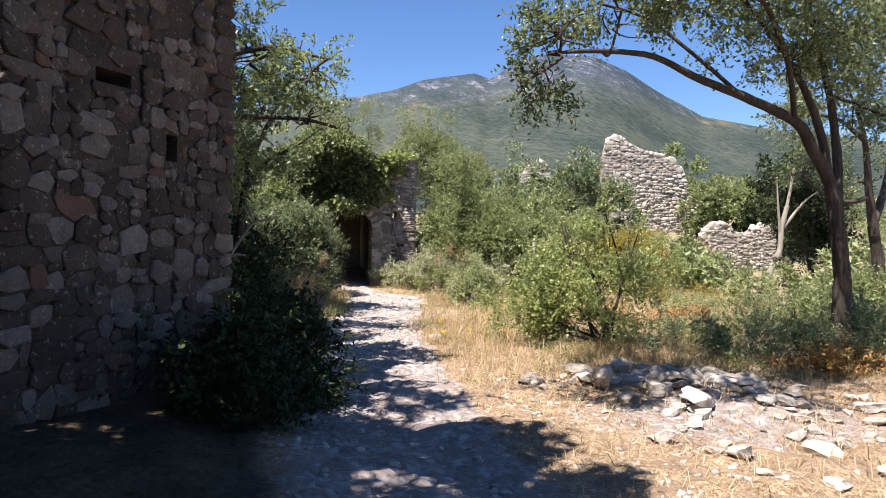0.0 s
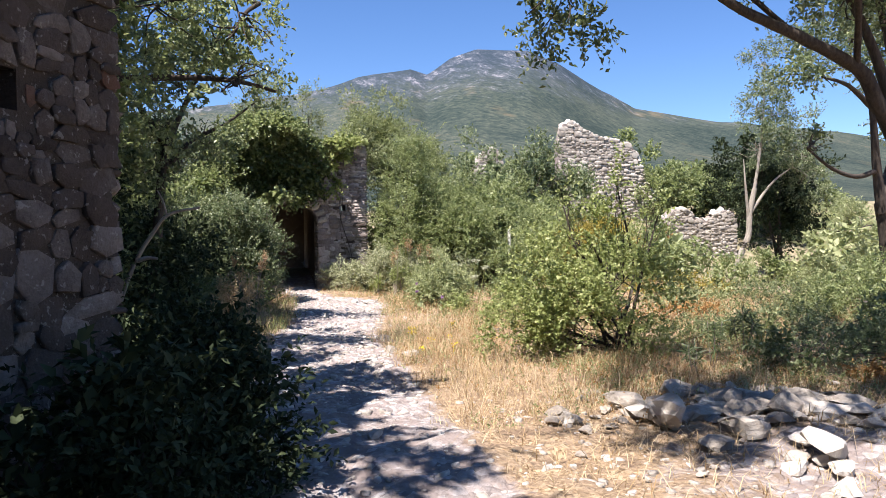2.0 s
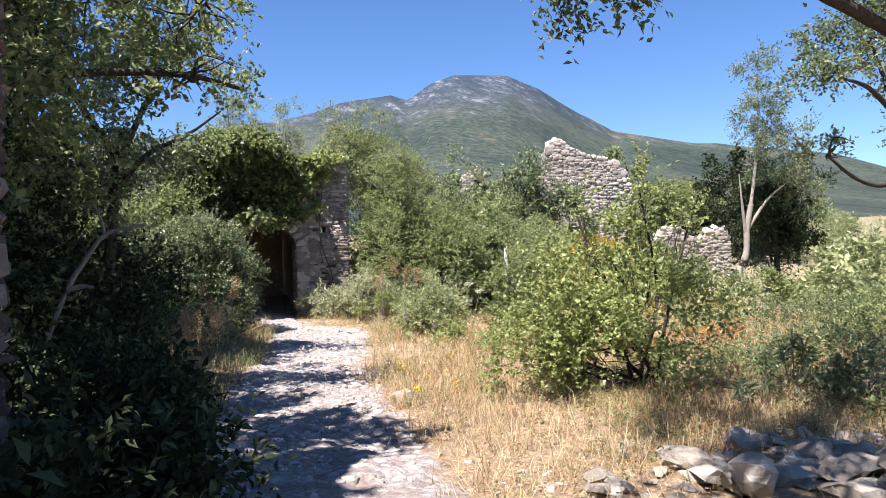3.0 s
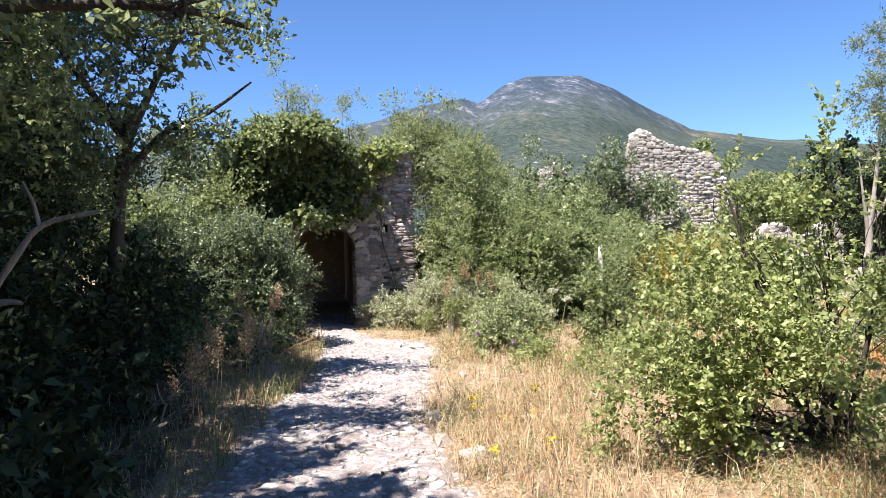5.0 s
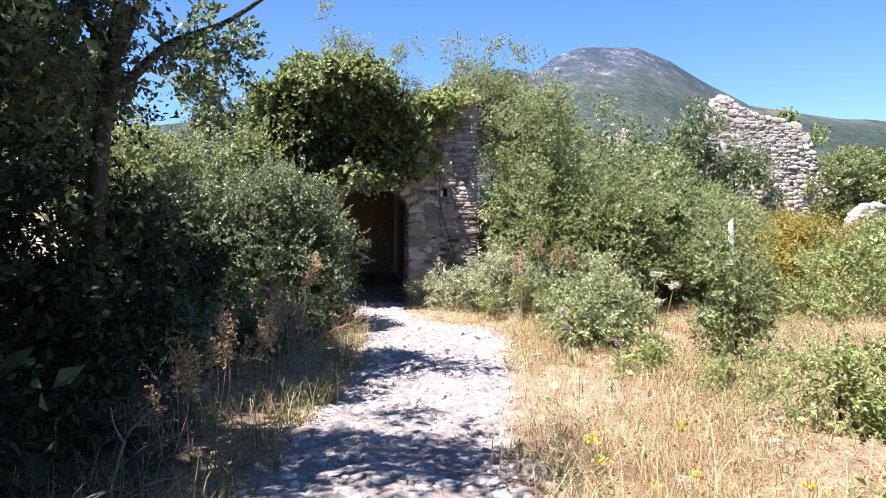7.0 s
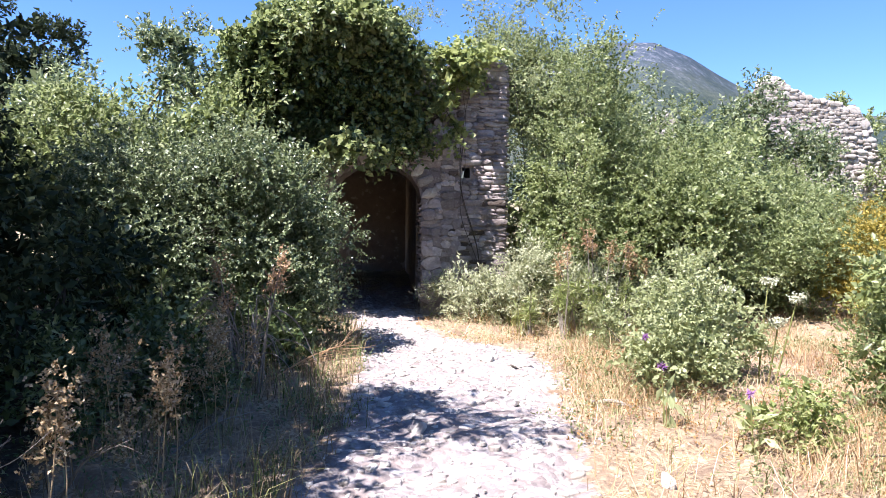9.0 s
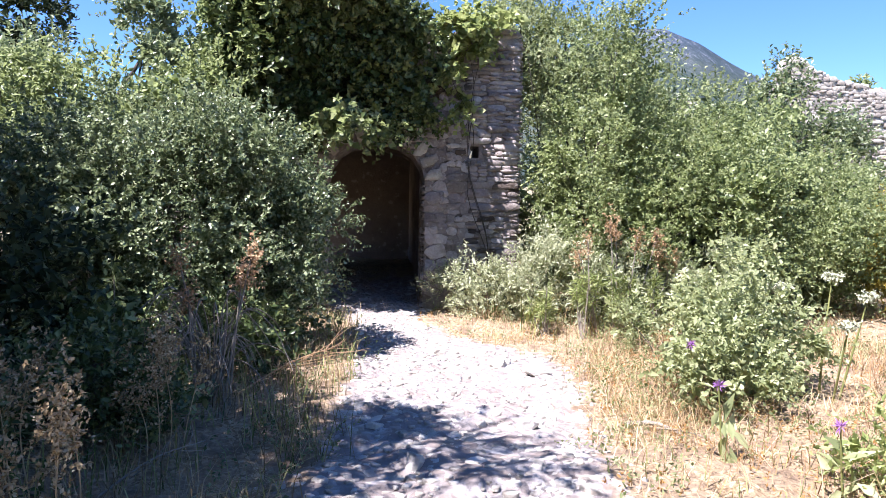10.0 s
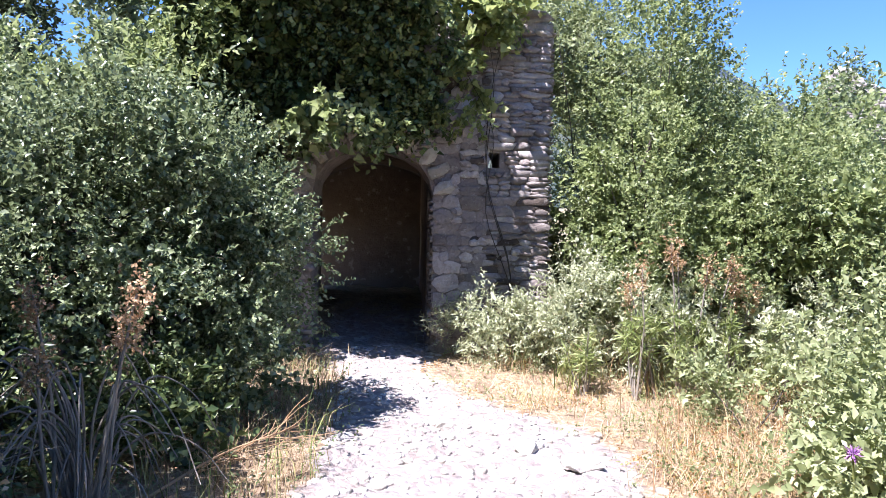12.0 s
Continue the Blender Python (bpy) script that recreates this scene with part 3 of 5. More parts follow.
def build_gate():
    rng = np.random.default_rng(8)
    outline = [(DOOR_R, -0.2), (1.3, -0.2)] + [(1.3 + rng.uniform(-0.04, 0.03), z) for z in np.arange(0.3, 3.9, 0.3)]
    outline += ragged(rng, 1.22, -1.7, 3.95, 4.0, 13, 0.12) + [(-2.0, 3.35), (-2.4, 2.75), (-2.9, 2.3), (-3.5, 2.0), (-3.5, -0.2), (DOOR_L, -0.2)] + arch()[::-1]
    wall = new("wall_2", slab("wall_core", with_hole(outline, 0.61, 2.2, 0.74, 2.37), ((0, GY, 0), (1, 0, 0)), 0.8, M_MORTAR_PALE))
    tagged(wall, "ruined rubble gatehouse wall with an arched doorway under ivy", "wall", kind="structure")
    shapes = stone_meshes("stone", M_STONE_GREY)[:2] + stone_meshes("stone", M_STONE_GATE)[2:]

    def keep(a, b, c):
        x, z = a, b
        hole = x - (c[2] - c[0]) / 2 < 0.73 and x + (c[2] - c[0]) / 2 > 0.62 and c[1] < 2.36 and c[3] > 2.21
        inside = DOOR_L < x < DOOR_R and (z < SPRING or ((x - (DOOR_L + DOOR_R) / 2) / (DOOR_R - DOOR_L) * 2) ** 2 + ((z - SPRING) / (CROWN - SPRING)) ** 2 < 1.25)
        return not hole and not inside

    lay_stones(41, wall, (0, GY, 0), (1, 0, 0), (0, 0, 1), 0.62, 3.95, 0.26, 0.17, 0.03, shapes, lambda a, b, c: keep(a, b, c), 150, stuff_mat=M_STONE_GATE, joint=-0.02, turn=10)
    lay_stones(42, wall, (0.56, GY, 0), (1, 0, 0), (0, 0, 1), 0.74, 4.0, 0.3, 0.09, 0.035, shapes, lambda a, b, c: keep(a + 0.56, b, c), 150, stuff_mat=M_STONE_GATE, joint=-0.014, turn=6)
    lay_stones(43, wall, (-3.4, GY, 0), (1, 0, 0), (0, 0, 1), 3.4, 4.0, 0.3, 0.16, 0.05, shapes, lambda a, b, c: keep(a - 3.4, b, c) and b < np.interp(a - 3.4, [-3.4, -2.9, -2.4, -2.0, -1.7], [1.95, 2.2, 2.65, 3.2, 3.9]), 0, stuff_mat=M_STONE_GATE)
    lay_stones(44, wall, (1.3, GY, 0), (0, 1, 0), (0, 0, 1), 0.8, 3.9, 0.3, 0.11, 0.05, shapes, lambda a, b, c: True, 0, stuff_mat=M_STONE_GATE)
    lay_stones(45, wall, (DOOR_R, GY + 0.8, 0), (0, -1, 0), (0, 0, 1), 0.8, SPRING, 0.3, 0.12, 0.03, shapes, lambda a, b, c: True, 0, stuff_mat=M_STONE_GATE)
    # voussoirs of the arch
    vm = stone_meshes("voussoir", M_STONE_PALE)
    cx = (DOOR_L + DOOR_R) / 2
    for k in range(11):
        a = math.pi * (k + 0.5) / 11
        p = (cx + ((DOOR_R - DOOR_L) / 2 + 0.13) * math.cos(a), GY - 0.005, SPRING + (CROWN - SPRING + 0.13) * math.sin(a))
        ob = new("voussoir", vm[k % len(vm)])
        ob.parent = wall
        ob.matrix_world = pose(*p, 90, 0, 0) @ pose(0, 0, 0, 0, 0, math.degrees(a)) @ Matrix.Diagonal((0.25, 0.16, 0.06, 1))
    # room behind the doorway
    # wall_4 stops short of wall_5: an unseen gap added to let daylight in
    for name, o, u, w, h in (("wall_3", (0.45, GY + 0.8, -0.2), (0, 1, 0), 6.2, 3.0), ("wall_4", (-2.3, GY + 4.7, -0.2), (0, -1, 0), 3.9, 3.0), ("wall_5", (0.45, GY + 6.4, -0.2), (-1, 0, 0), 2.75, 3.3)):
        r2 = np.random.default_rng(len(name) + int(w * 10))
        me = slab(name, [(0, 0), (w, 0)] + ragged(r2, w, 0, h, h, 5, 0.02), (o, u), 0.5, M_PLASTER)
        tagged(new(name, me), "stained plaster wall of the dark vaulted passage", "wall", kind="structure")
    n = 13
    v, f = [], []
    for y in (GY + 0.79, GY + 7.0):
        for rr in (0.0, 0.25):
            for k in range(n):
                a = math.pi * k / (n - 1)
                v.append((-0.925 + (1.40 + rr) * math.cos(a), y, 1.75 + (1.05 + rr) * math.sin(a)))
    for k in range(n - 1):
        for q0, q1 in ((0, 2), (1, 3), (0, 1), (2, 3)):
            f.append((q0 * n + k, q0 * n + k + 1, q1 * n + k + 1, q1 * n + k))
    tagged(new("ceiling", np_mesh("ceiling", v, f, M_PLASTER)), "rough plastered barrel vault of the passage", "ceiling", kind="structure")


build_gate()


def far_ruin(name, seed, origin, u, width, z0, tops, wide, high, label, thick=0.7):
    """A broken wall standing in the scrub; tops gives its height along its length."""
    rng = np.random.default_rng(seed)
    o, U = Vector(origin), Vector(u).normalized()
    line = np.linspace(width, 0, 22)
    hs = np.interp(line, [t[0] for t in tops], [t[1] for t in tops]) + rng.uniform(-0.12, 0.12, 22)
    outline = [(0, z0), (width, z0)] + [(float(a), float(b)) for a, b in zip(line, hs)]
    wall = new(name, slab("wall_core", outline, (o, U), thick, M_MORTAR_PALE))
    tagged(wall, label, "wall", kind="structure")
    shapes = stone_meshes("stone", M_STONE_PALE)

    def keep(a, b, c):
        return b + z0 < np.interp(a, [t[0] for t in tops], [t[1] for t in tops]) - 0.03

    top = max(t[1] for t in tops)
    lay_stones(seed + 1, wall, o + Vector((0, 0, z0)), U, (0, 0, 1), width, top - z0, wide, high, 0.08, shapes, keep, 200, lambda a, b: -b, joint=-0.035, turn=12)
    # loose stones along the broken top
    rest = []
    for k in range(int(width * 7)):
        a = rng.uniform(0, width)
        h = np.interp(a, [t[0] for t in tops], [t[1] for t in tops])
        sv, sf = STONES[int(rng.integers(len(STONES)))]
        c = o + U * a + Vector((0, rng.uniform(0.05, thick), h - 0.02))
        s = rng.uniform(0.16, 0.34)
        arr = np.array(pose(*c, rng.uniform(0, 40), rng.uniform(0, 40), rng.uniform(0, 360)) @ Matrix.Diagonal((s * 1.3, s, s * 0.5, 1)))
        rest.append((sv @ arr[:3, :3].T + arr[:3, 3], sf))
    vv, ff = merged(rest)
    tagged(part("coping_rubble", np_mesh("coping_rubble", vv, ff, M_STONE_WHITE), wall), kind="stuff")
    drawn_in(wall)


far_ruin("wall_6", 61, (14.7, 39.2, 0), (1, -0.03, 0), 6.3, 1.0, [(0, 6.6), (0.25, 7.6), (0.7, 7.95), (1.6, 7.4), (2.6, 7.0), (4.2, 6.75), (4.75, 6.0), (5.3, 4.6), (6.0, 3.2), (6.3, 2.4)], 0.42, 0.26,
         "tall broken pale limestone wall of a ruined house")
far_ruin("wall_7", 63, (17.8, 34.2, 0), (1, -0.02, 0), 4.6, -0.8, [(0, 0.9), (0.4, 1.7), (0.9, 2.75), (1.6, 2.8), (2.3, 2.3), (2.9, 2.15), (3.5, 2.6), (4.3, 2.8), (4.6, 2.2)], 0.36, 0.22,
         "low ruined rubble wall with small openings among scrub")
far_ruin("wall_8", 65, (9.6, 38.6, 0), (1, 0, 0), 1.6, 1.0, [(0, 5.4), (0.6, 6.0), (1.2, 6.2), (1.6, 5.6)], 0.4, 0.25, "stump of a broken pale rubble wall among bushes")

# ---- trees and shrubs ----


def shrub(name, label, category, foot, blobs, sprays, per, reach, size, leaf, wide=0.5, bark=M_BARK, thick=0.03, twigs=8, seed=1, shell=0.55, rough=0.28, flat=0.6, droop=0.1, feet=None, group="", crown_name="foliage", climb=False, inner=0.16):
    rng = np.random.default_rng(seed)
    ob = base(name, foot[0], foot[1], gz(foot[0], foot[1]))
    off = np.array(ob.location)
    local = [(b[0] - off[0], b[1] - off[1], b[2] - off[2], *b[3:]) for b in blobs]
    starts = [(np.array([p[0], p[1], gz(p[0], p[1]) - 0.05]) - off) for p in (feet or [foot])]
    v, f = dense_leaves(rng, local, sprays, per, reach, size, wide, droop, flat, shell, rough, inner)
    floor = ground_z(v[:, 0] + off[0], v[:, 1] + off[1]) - off[2] + 0.01
    low = v[:, 2] < floor
    v[low, 2] = (floor + (floor - v[:, 2]) * 0.3)[low]
    part(crown_name, np_mesh(crown_name, v, f, leaf), ob)
    part("branching", np_mesh("branching", *woody(rng, starts, local, thick, twigs, climb=climb), bark, True), ob)
    return tagged(ob, label, category, group)


def tree(name, label, foot, trunk, limbs, blobs, sprays, per, reach, size, leaf, bark=M_BARK, r=0.14, twigs=10, seed=1, wide=0.55, shell=0.3, rough=0.35, flat=0.5, droop=0.15, inner=0.0):
    """trunk: points from the foot up. limbs: lists of points. blobs: masses of the crown."""
    rng = np.random.default_rng(seed)
    z = gz(*foot) - 0.06
    ob = base(name, foot[0], foot[1], z)
    off = np.array([foot[0], foot[1], z])
    trunk = [np.array(p) - off for p in trunk]
    part("trunk", np_mesh("trunk", *tube(trunk, r, r * 0.72, 9, 0.07, rng), bark, True), ob)
    for limb in limbs:
        pts = [np.array(p[:3]) - off for p in limb]
        k = limb[0][3] if len(limb[0]) > 3 else 0.55
        part("limb", np_mesh("limb", *tube(pts, r * k, r * 0.13, 7, 0.06, rng), bark, True), ob)
    local = [(b[0] - off[0], b[1] - off[1], b[2] - off[2], *b[3:]) for b in blobs]
    ends = [np.array(q[:3]) - off for limb in limbs for q in limb[1:]] + [trunk[-1]]
    chunks = []
    for b in local:
        c = np.array(b[:3])
        e = min(ends, key=lambda q: np.linalg.norm(q - c))
        chunks.append(tube([e, (e + c) / 2 + rng.standard_normal(3) * 0.1, c], r * 0.2, r * 0.1, 5, steps=3))
        for _ in range(twigs):
            u = unit(rng.standard_normal(3))
            tip = c + u * np.array(b[3:6]) * rng.uniform(0.7, 1.0)
            s = c + (e - c) * rng.uniform(0, 0.6)
            chunks.append(tube([s, (s + tip) / 2 + rng.standard_normal(3) * 0.08, tip], r * 0.09, r * 0.025, 4, steps=3))
    part("branches", np_mesh("branches", *merged(chunks), bark, True), ob)
    part("crown", np_mesh("crown", *dense_leaves(rng, local, sprays, per, reach, size, wide, droop, flat, shell, rough, inner), leaf), ob)
    return tagged(ob, label, "tree")


# tree that leans its crown over the path
# crown masses nearest the start are out of view, added to dapple the rubble
drawn_in(tree("tree", "dark-barked tree arching leafy branches over the path", (6.15, 7.95),
     [(6.15, 7.95, 0), (6.12, 7.95, 0.7), (6.06, 7.9, 1.35), (5.96, 7.9, 2.05)],
     [[(5.98, 7.9, 1.9, 0.75), (5.84, 7.9, 2.6), (5.5, 7.85, 3.1), (5.16, 7.8, 3.5), (4.25, 7.7, 3.8), (3.5, 7.6, 4.0), (2.76, 7.4, 4.2), (1.9, 7.1, 4.15), (1.1, 6.8, 4.0)],
      [(5.84, 7.9, 2.55, 0.5), (5.6, 7.9, 3.5), (5.1, 7.9, 4.4), (4.2, 7.8, 5.3), (3.2, 7.6, 5.9)],
      [(5.96, 7.9, 2.0, 0.6), (6.1, 8.1, 2.9), (6.0, 8.2, 4.0), (5.7, 8.3, 5.2), (5.3, 8.3, 6.2)],
      [(5.16, 7.8, 3.5, 0.3), (4.6, 7.2, 4.2), (3.9, 6.7, 4.8), (3.0, 6.2, 5.1)],
      [(5.1, 7.9, 4.4, 0.3), (3.8, 6.8, 5.2), (2.4, 5.6, 5.6), (1.0, 4.8, 5.7), (0.0, 4.4, 5.8)], [(4.25, 7.7, 3.8, 0.22), (3.6, 7.9, 4.4), (2.9, 8.0, 4.9), (2.1, 7.8, 5.0)]],
     [(0.85, 6.6, 3.65, 0.33, 0.35, 0.6), (1.25, 6.8, 4.3, 0.5, 0.5, 0.4), (2.2, 7.2, 4.7, 0.8, 0.7, 0.45), (3.2, 7.4, 5.1, 0.9, 0.9, 0.6), (4.3, 7.7, 5.2, 1.1, 1.0, 0.8), (5.4, 7.9, 5.4, 1.2, 1.1, 1.0), (6.4, 8.0, 4.9, 1.0, 1.0, 1.0), (3.0, 6.3, 5.3, 1.0, 0.8, 0.5), (4.4, 6.6, 5.6, 1.2, 1.0, 0.6), (4.9, 7.6, 4.3, 0.6, 0.6, 0.35), (6.9, 8.1, 3.7, 0.6, 0.6, 0.7), (0.1, 4.6, 5.8, 0.8, 0.7, 0.4), (1.2, 5.0, 5.9, 0.8, 0.7, 0.4), (-0.6, 3.7, 5.9, 0.7, 0.7, 0.35), (2.6, 5.8, 5.9, 0.8, 0.7, 0.4), (0.6, 5.6, 6.2, 0.9, 0.8, 0.4), (1.6, 6.2, 6.4, 0.9, 0.8, 0.4), (-0.4, 5.2, 6.3, 0.8, 0.7, 0.35), (2.2, 4.6, 6.3, 0.9, 0.7, 0.4), (3.6, 5.4, 6.3, 1.0, 0.8, 0.5), (0.9, 4.0, 6.0, 0.9, 0.7, 0.4), (-0.2, 4.2, 6.1, 0.8, 0.7, 0.4), (1.9, 4.2, 6.1, 0.9, 0.7, 0.4), (-1.0, 3.6, 6.0, 0.8, 0.7, 0.4), (0.4, 3.4, 6.2, 0.9, 0.7, 0.4)],
     8000, 10, 0.26, 0.064, M_LEAF_OAK, r=0.15, twigs=9, seed=71))
drawn_in(tree("tree", "dark forked tree with a thin trunk among low scrub", (12.0, 14.2),
     [(12.0, 14.2, -0.3), (11.95, 14.15, 0.6), (11.85, 14.1, 1.4), (11.6, 14.0, 2.2)],
     [[(11.65, 14.0, 2.0, 0.75), (11.35, 13.85, 3.1), (10.95, 13.6, 4.4), (10.3, 13.4, 5.5)], [(11.6, 14.0, 2.2, 0.7), (12.0, 14.1, 3.2), (12.3, 14.2, 4.4), (12.4, 14.2, 5.6)], [(11.4, 13.9, 2.9, 0.4), (10.7, 13.7, 2.75), (10.0, 13.6, 2.9), (9.3, 13.5, 3.3)], [(11.0, 13.6, 4.2, 0.4), (10.2, 13.4, 4.6), (9.4, 13.2, 4.7)]],
     [(10.5, 13.6, 5.7, 1.3, 1.1, 0.8), (12.2, 14.2, 5.6, 1.4, 1.3, 1.1), (9.5, 13.4, 4.9, 0.8, 0.8, 0.45), (11.4, 13.8, 6.9, 1.5, 1.3, 0.8), (9.4, 13.5, 3.4, 0.5, 0.5, 0.3), (13.6, 14.6, 4.6, 1.0, 1.0, 0.9)],
     1900, 10, 0.32, 0.085, M_LEAF_OAK, r=0.17, seed=72))

# trees shading the other side of the path
tree("tree", "tall leafy tree growing behind the ruined wall", (-4.2, 10.3),
     [(-4.2, 10.3, 0), (-4.1, 10.3, 1.2), (-3.95, 10.4, 2.4), (-3.9, 10.4, 3.3)],
     [[(-3.9, 10.4, 2.9, 0.34), (-3.3, 10.9, 3.3), (-2.57, 11.0, 3.4), (-1.84, 11.0, 3.4), (-1.3, 11.1, 3.3)], [(-3.9, 10.4, 3.2), (-3.3, 10.8, 4.1), (-2.4, 11.1, 4.5), (-1.5, 11.2, 4.4)], [(-3.9, 10.4, 3.2), (-4.0, 10.2, 4.4), (-3.6, 10.0, 5.6)]],
     [(-3.7, 10.6, 5.2, 1.5, 1.6, 1.4), (-2.7, 11.0, 4.2, 0.9, 1.0, 0.8), (-1.8, 11.1, 4.0, 0.55, 0.6, 0.45), (-3.6, 10.6, 3.3, 1.1, 1.4, 0.9), (-4.0, 10.6, 1.7, 1.3, 1.8, 1.2), (-1.75, 11.0, 3.45, 0.5, 0.5, 0.22), (-4.9, 9.5, 3.5, 1.3, 1.3, 2.4)],
     2700, 11, 0.26, 0.064, M_LEAF_MID, r=0.16, seed=73, shell=0.35, inner=0.08)
# the last crown mass is out of view, added to shade the verge
tree("tree", "tall evergreen tree with a dark crown beside the path", (-3.25, 14.3),
     [(-3.25, 14.3, 0), (-3.15, 14.3, 1.2), (-3.05, 14.25, 2.4), (-2.9, 14.3, 3.4)],
     [[(-2.95, 14.3, 3.0), (-2.6, 14.5, 3.9), (-2.2, 14.7, 4.8), (-2.0, 14.8, 5.6)], [(-3.0, 14.3, 2.6), (-2.6, 14.5, 3.1), (-2.1, 14.7, 3.4), (-1.6, 14.8, 3.8)], [(-3.0, 14.3, 3.0), (-3.6, 14.0, 4.0), (-4.2, 13.8, 5.0)]],
     [(-2.8, 14.4, 5.2, 0.8, 0.9, 0.75), (-2.2, 14.6, 4.3, 0.75, 0.8, 0.6), (-4.2, 13.5, 4.9, 1.0, 1.0, 1.2), (-3.2, 14.2, 3.4, 0.9, 1.0, 0.7), (-4.6, 13.6, 3.2, 1.4, 1.5, 1.4), (-2.3, 14.6, 3.1, 0.45, 0.5, 0.35), (-4.2, 12.6, 3.6, 0.9, 1.0, 1.2), (-2.9, 14.2, 4.2, 0.7, 0.7, 0.6), (-3.0, 13.9, 2.6, 0.6, 0.6, 0.6), (-3.9, 15.1, 4.7, 0.9, 0.8, 0.5)],
     3300, 11, 0.26, 0.066, M_LEAF_OAK, r=0.095, seed=74, shell=0.35, inner=0.06)

# added tree, hardly seen: its crown darkens the shrubs and path edge
tree("tree", "dense evergreen tree added mostly out of view to cast shade", (-5.8, 13.2),
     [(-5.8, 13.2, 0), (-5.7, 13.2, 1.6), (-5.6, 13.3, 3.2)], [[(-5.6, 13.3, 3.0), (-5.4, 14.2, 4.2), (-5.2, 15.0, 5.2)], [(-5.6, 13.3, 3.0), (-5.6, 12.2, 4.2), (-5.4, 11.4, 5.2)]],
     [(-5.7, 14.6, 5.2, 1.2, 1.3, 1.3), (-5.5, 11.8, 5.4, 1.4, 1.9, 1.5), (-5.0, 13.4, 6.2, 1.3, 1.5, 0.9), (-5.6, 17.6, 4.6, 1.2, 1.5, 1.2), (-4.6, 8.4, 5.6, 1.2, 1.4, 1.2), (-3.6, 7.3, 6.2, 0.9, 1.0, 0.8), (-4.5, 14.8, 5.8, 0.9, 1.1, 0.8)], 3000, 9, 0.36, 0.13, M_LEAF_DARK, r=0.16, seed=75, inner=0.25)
tree("tree", "distant dark round-crowned tree above the bushes", (-9.9, 31.4),
     [(-9.9, 31.4, 1.2), (-9.9, 31.4, 3.0), (-9.8, 31.4, 4.4)], [[(-9.8, 31.4, 4.2), (-9.6, 31.4, 5.2), (-9.5, 31.4, 6.2)]],
     [(-9.8, 31.4, 5.9, 1.1, 1.0, 1.3), (-9.9, 31.4, 4.6, 1.2, 1.0, 1.0), (-11.2, 31.4, 5.4, 1.2, 1.0, 1.4)], 900, 9, 0.34, 0.12, M_LEAF_DARK, r=0.1, seed=76, inner=0.25)

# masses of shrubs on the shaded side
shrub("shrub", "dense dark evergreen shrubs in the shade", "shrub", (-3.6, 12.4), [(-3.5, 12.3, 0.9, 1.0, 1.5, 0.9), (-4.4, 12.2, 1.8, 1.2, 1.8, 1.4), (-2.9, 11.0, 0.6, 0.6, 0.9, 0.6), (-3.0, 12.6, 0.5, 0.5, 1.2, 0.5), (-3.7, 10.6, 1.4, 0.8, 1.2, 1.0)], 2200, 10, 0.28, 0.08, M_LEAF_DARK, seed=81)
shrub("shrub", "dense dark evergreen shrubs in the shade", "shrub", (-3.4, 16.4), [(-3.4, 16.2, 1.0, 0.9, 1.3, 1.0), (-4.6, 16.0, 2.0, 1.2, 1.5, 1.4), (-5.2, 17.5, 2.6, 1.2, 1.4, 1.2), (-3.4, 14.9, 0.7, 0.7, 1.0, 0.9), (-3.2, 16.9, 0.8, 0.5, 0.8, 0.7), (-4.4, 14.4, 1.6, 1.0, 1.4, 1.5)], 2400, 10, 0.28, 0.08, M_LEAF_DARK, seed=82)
shrub("shrub", "dark leafy undergrowth filling the shaded verge", "shrub", (-2.5, 16.4), [(-2.7, 15.3, 0.3, 0.5, 0.7, 0.36), (-2.5, 16.4, 0.3, 0.5, 0.7, 0.4), (-2.3, 17.8, 0.22, 0.5, 0.4, 0.28), (-2.9, 17.6, 0.4, 0.5, 0.4, 0.42), (-2.0, 16.2, 0.1, 0.3, 0.5, 0.18), (-1.75, 18.1, 0.3, 0.4, 0.4, 0.4)], 1300, 10, 0.22, 0.05, M_LEAF_IVY, seed=126, thick=0.012, inner=0.2)
shrub("shrub", "large grey-green bush growing beside the doorway", "bush", (-2.2, 18.9), [(-2.2, 18.9, 1.15, 0.9, 0.95, 1.05), (-1.56, 19.3, 1.25, 0.5, 0.6, 0.75), (-2.9, 18.6, 1.3, 1.0, 0.9, 0.85), (-1.58, 19.0, 0.55, 0.46, 0.5, 0.45), (-2.2, 18.9, 1.85, 0.7, 0.7, 0.4), (-3.6, 18.8, 1.55, 0.8, 0.8, 0.65)],
      6800, 13, 0.2, 0.041, M_LEAF_GREY, wide=0.7, seed=83, rough=0.42, shell=0.42, feet=[(-2.1, 19.0), (-2.5, 18.9), (-1.8, 19.2)], twigs=12)
shrub("shrub", "bright green leafy bush behind the doorway bush", "bush", (-3.9, 20.4), [(-3.6, 20.6, 2.1, 1.1, 0.9, 0.75), (-4.9, 20.8, 2.3, 1.2, 1.0, 0.75), (-2.9, 20.8, 2.6, 0.7, 0.7, 0.55)], 2200, 10, 0.24, 0.08, M_LEAF_MID, seed=84, twigs=6)
shrub("shrub", "silvery grey-green tree crown above the bushes", "tree", (-5.2, 23.5), [(-4.1, 23.4, 3.7, 0.8, 0.8, 1.1), (-5.8, 22.8, 3.0, 1.3, 1.1, 0.9), (-7.6, 21.5, 2.7, 1.4, 1.3, 0.9), (-3.2, 23.8, 3.5, 0.6, 0.7, 1.0)], 2200, 10, 0.28, 0.085, M_LEAF_GREY, seed=85, thick=0.08)
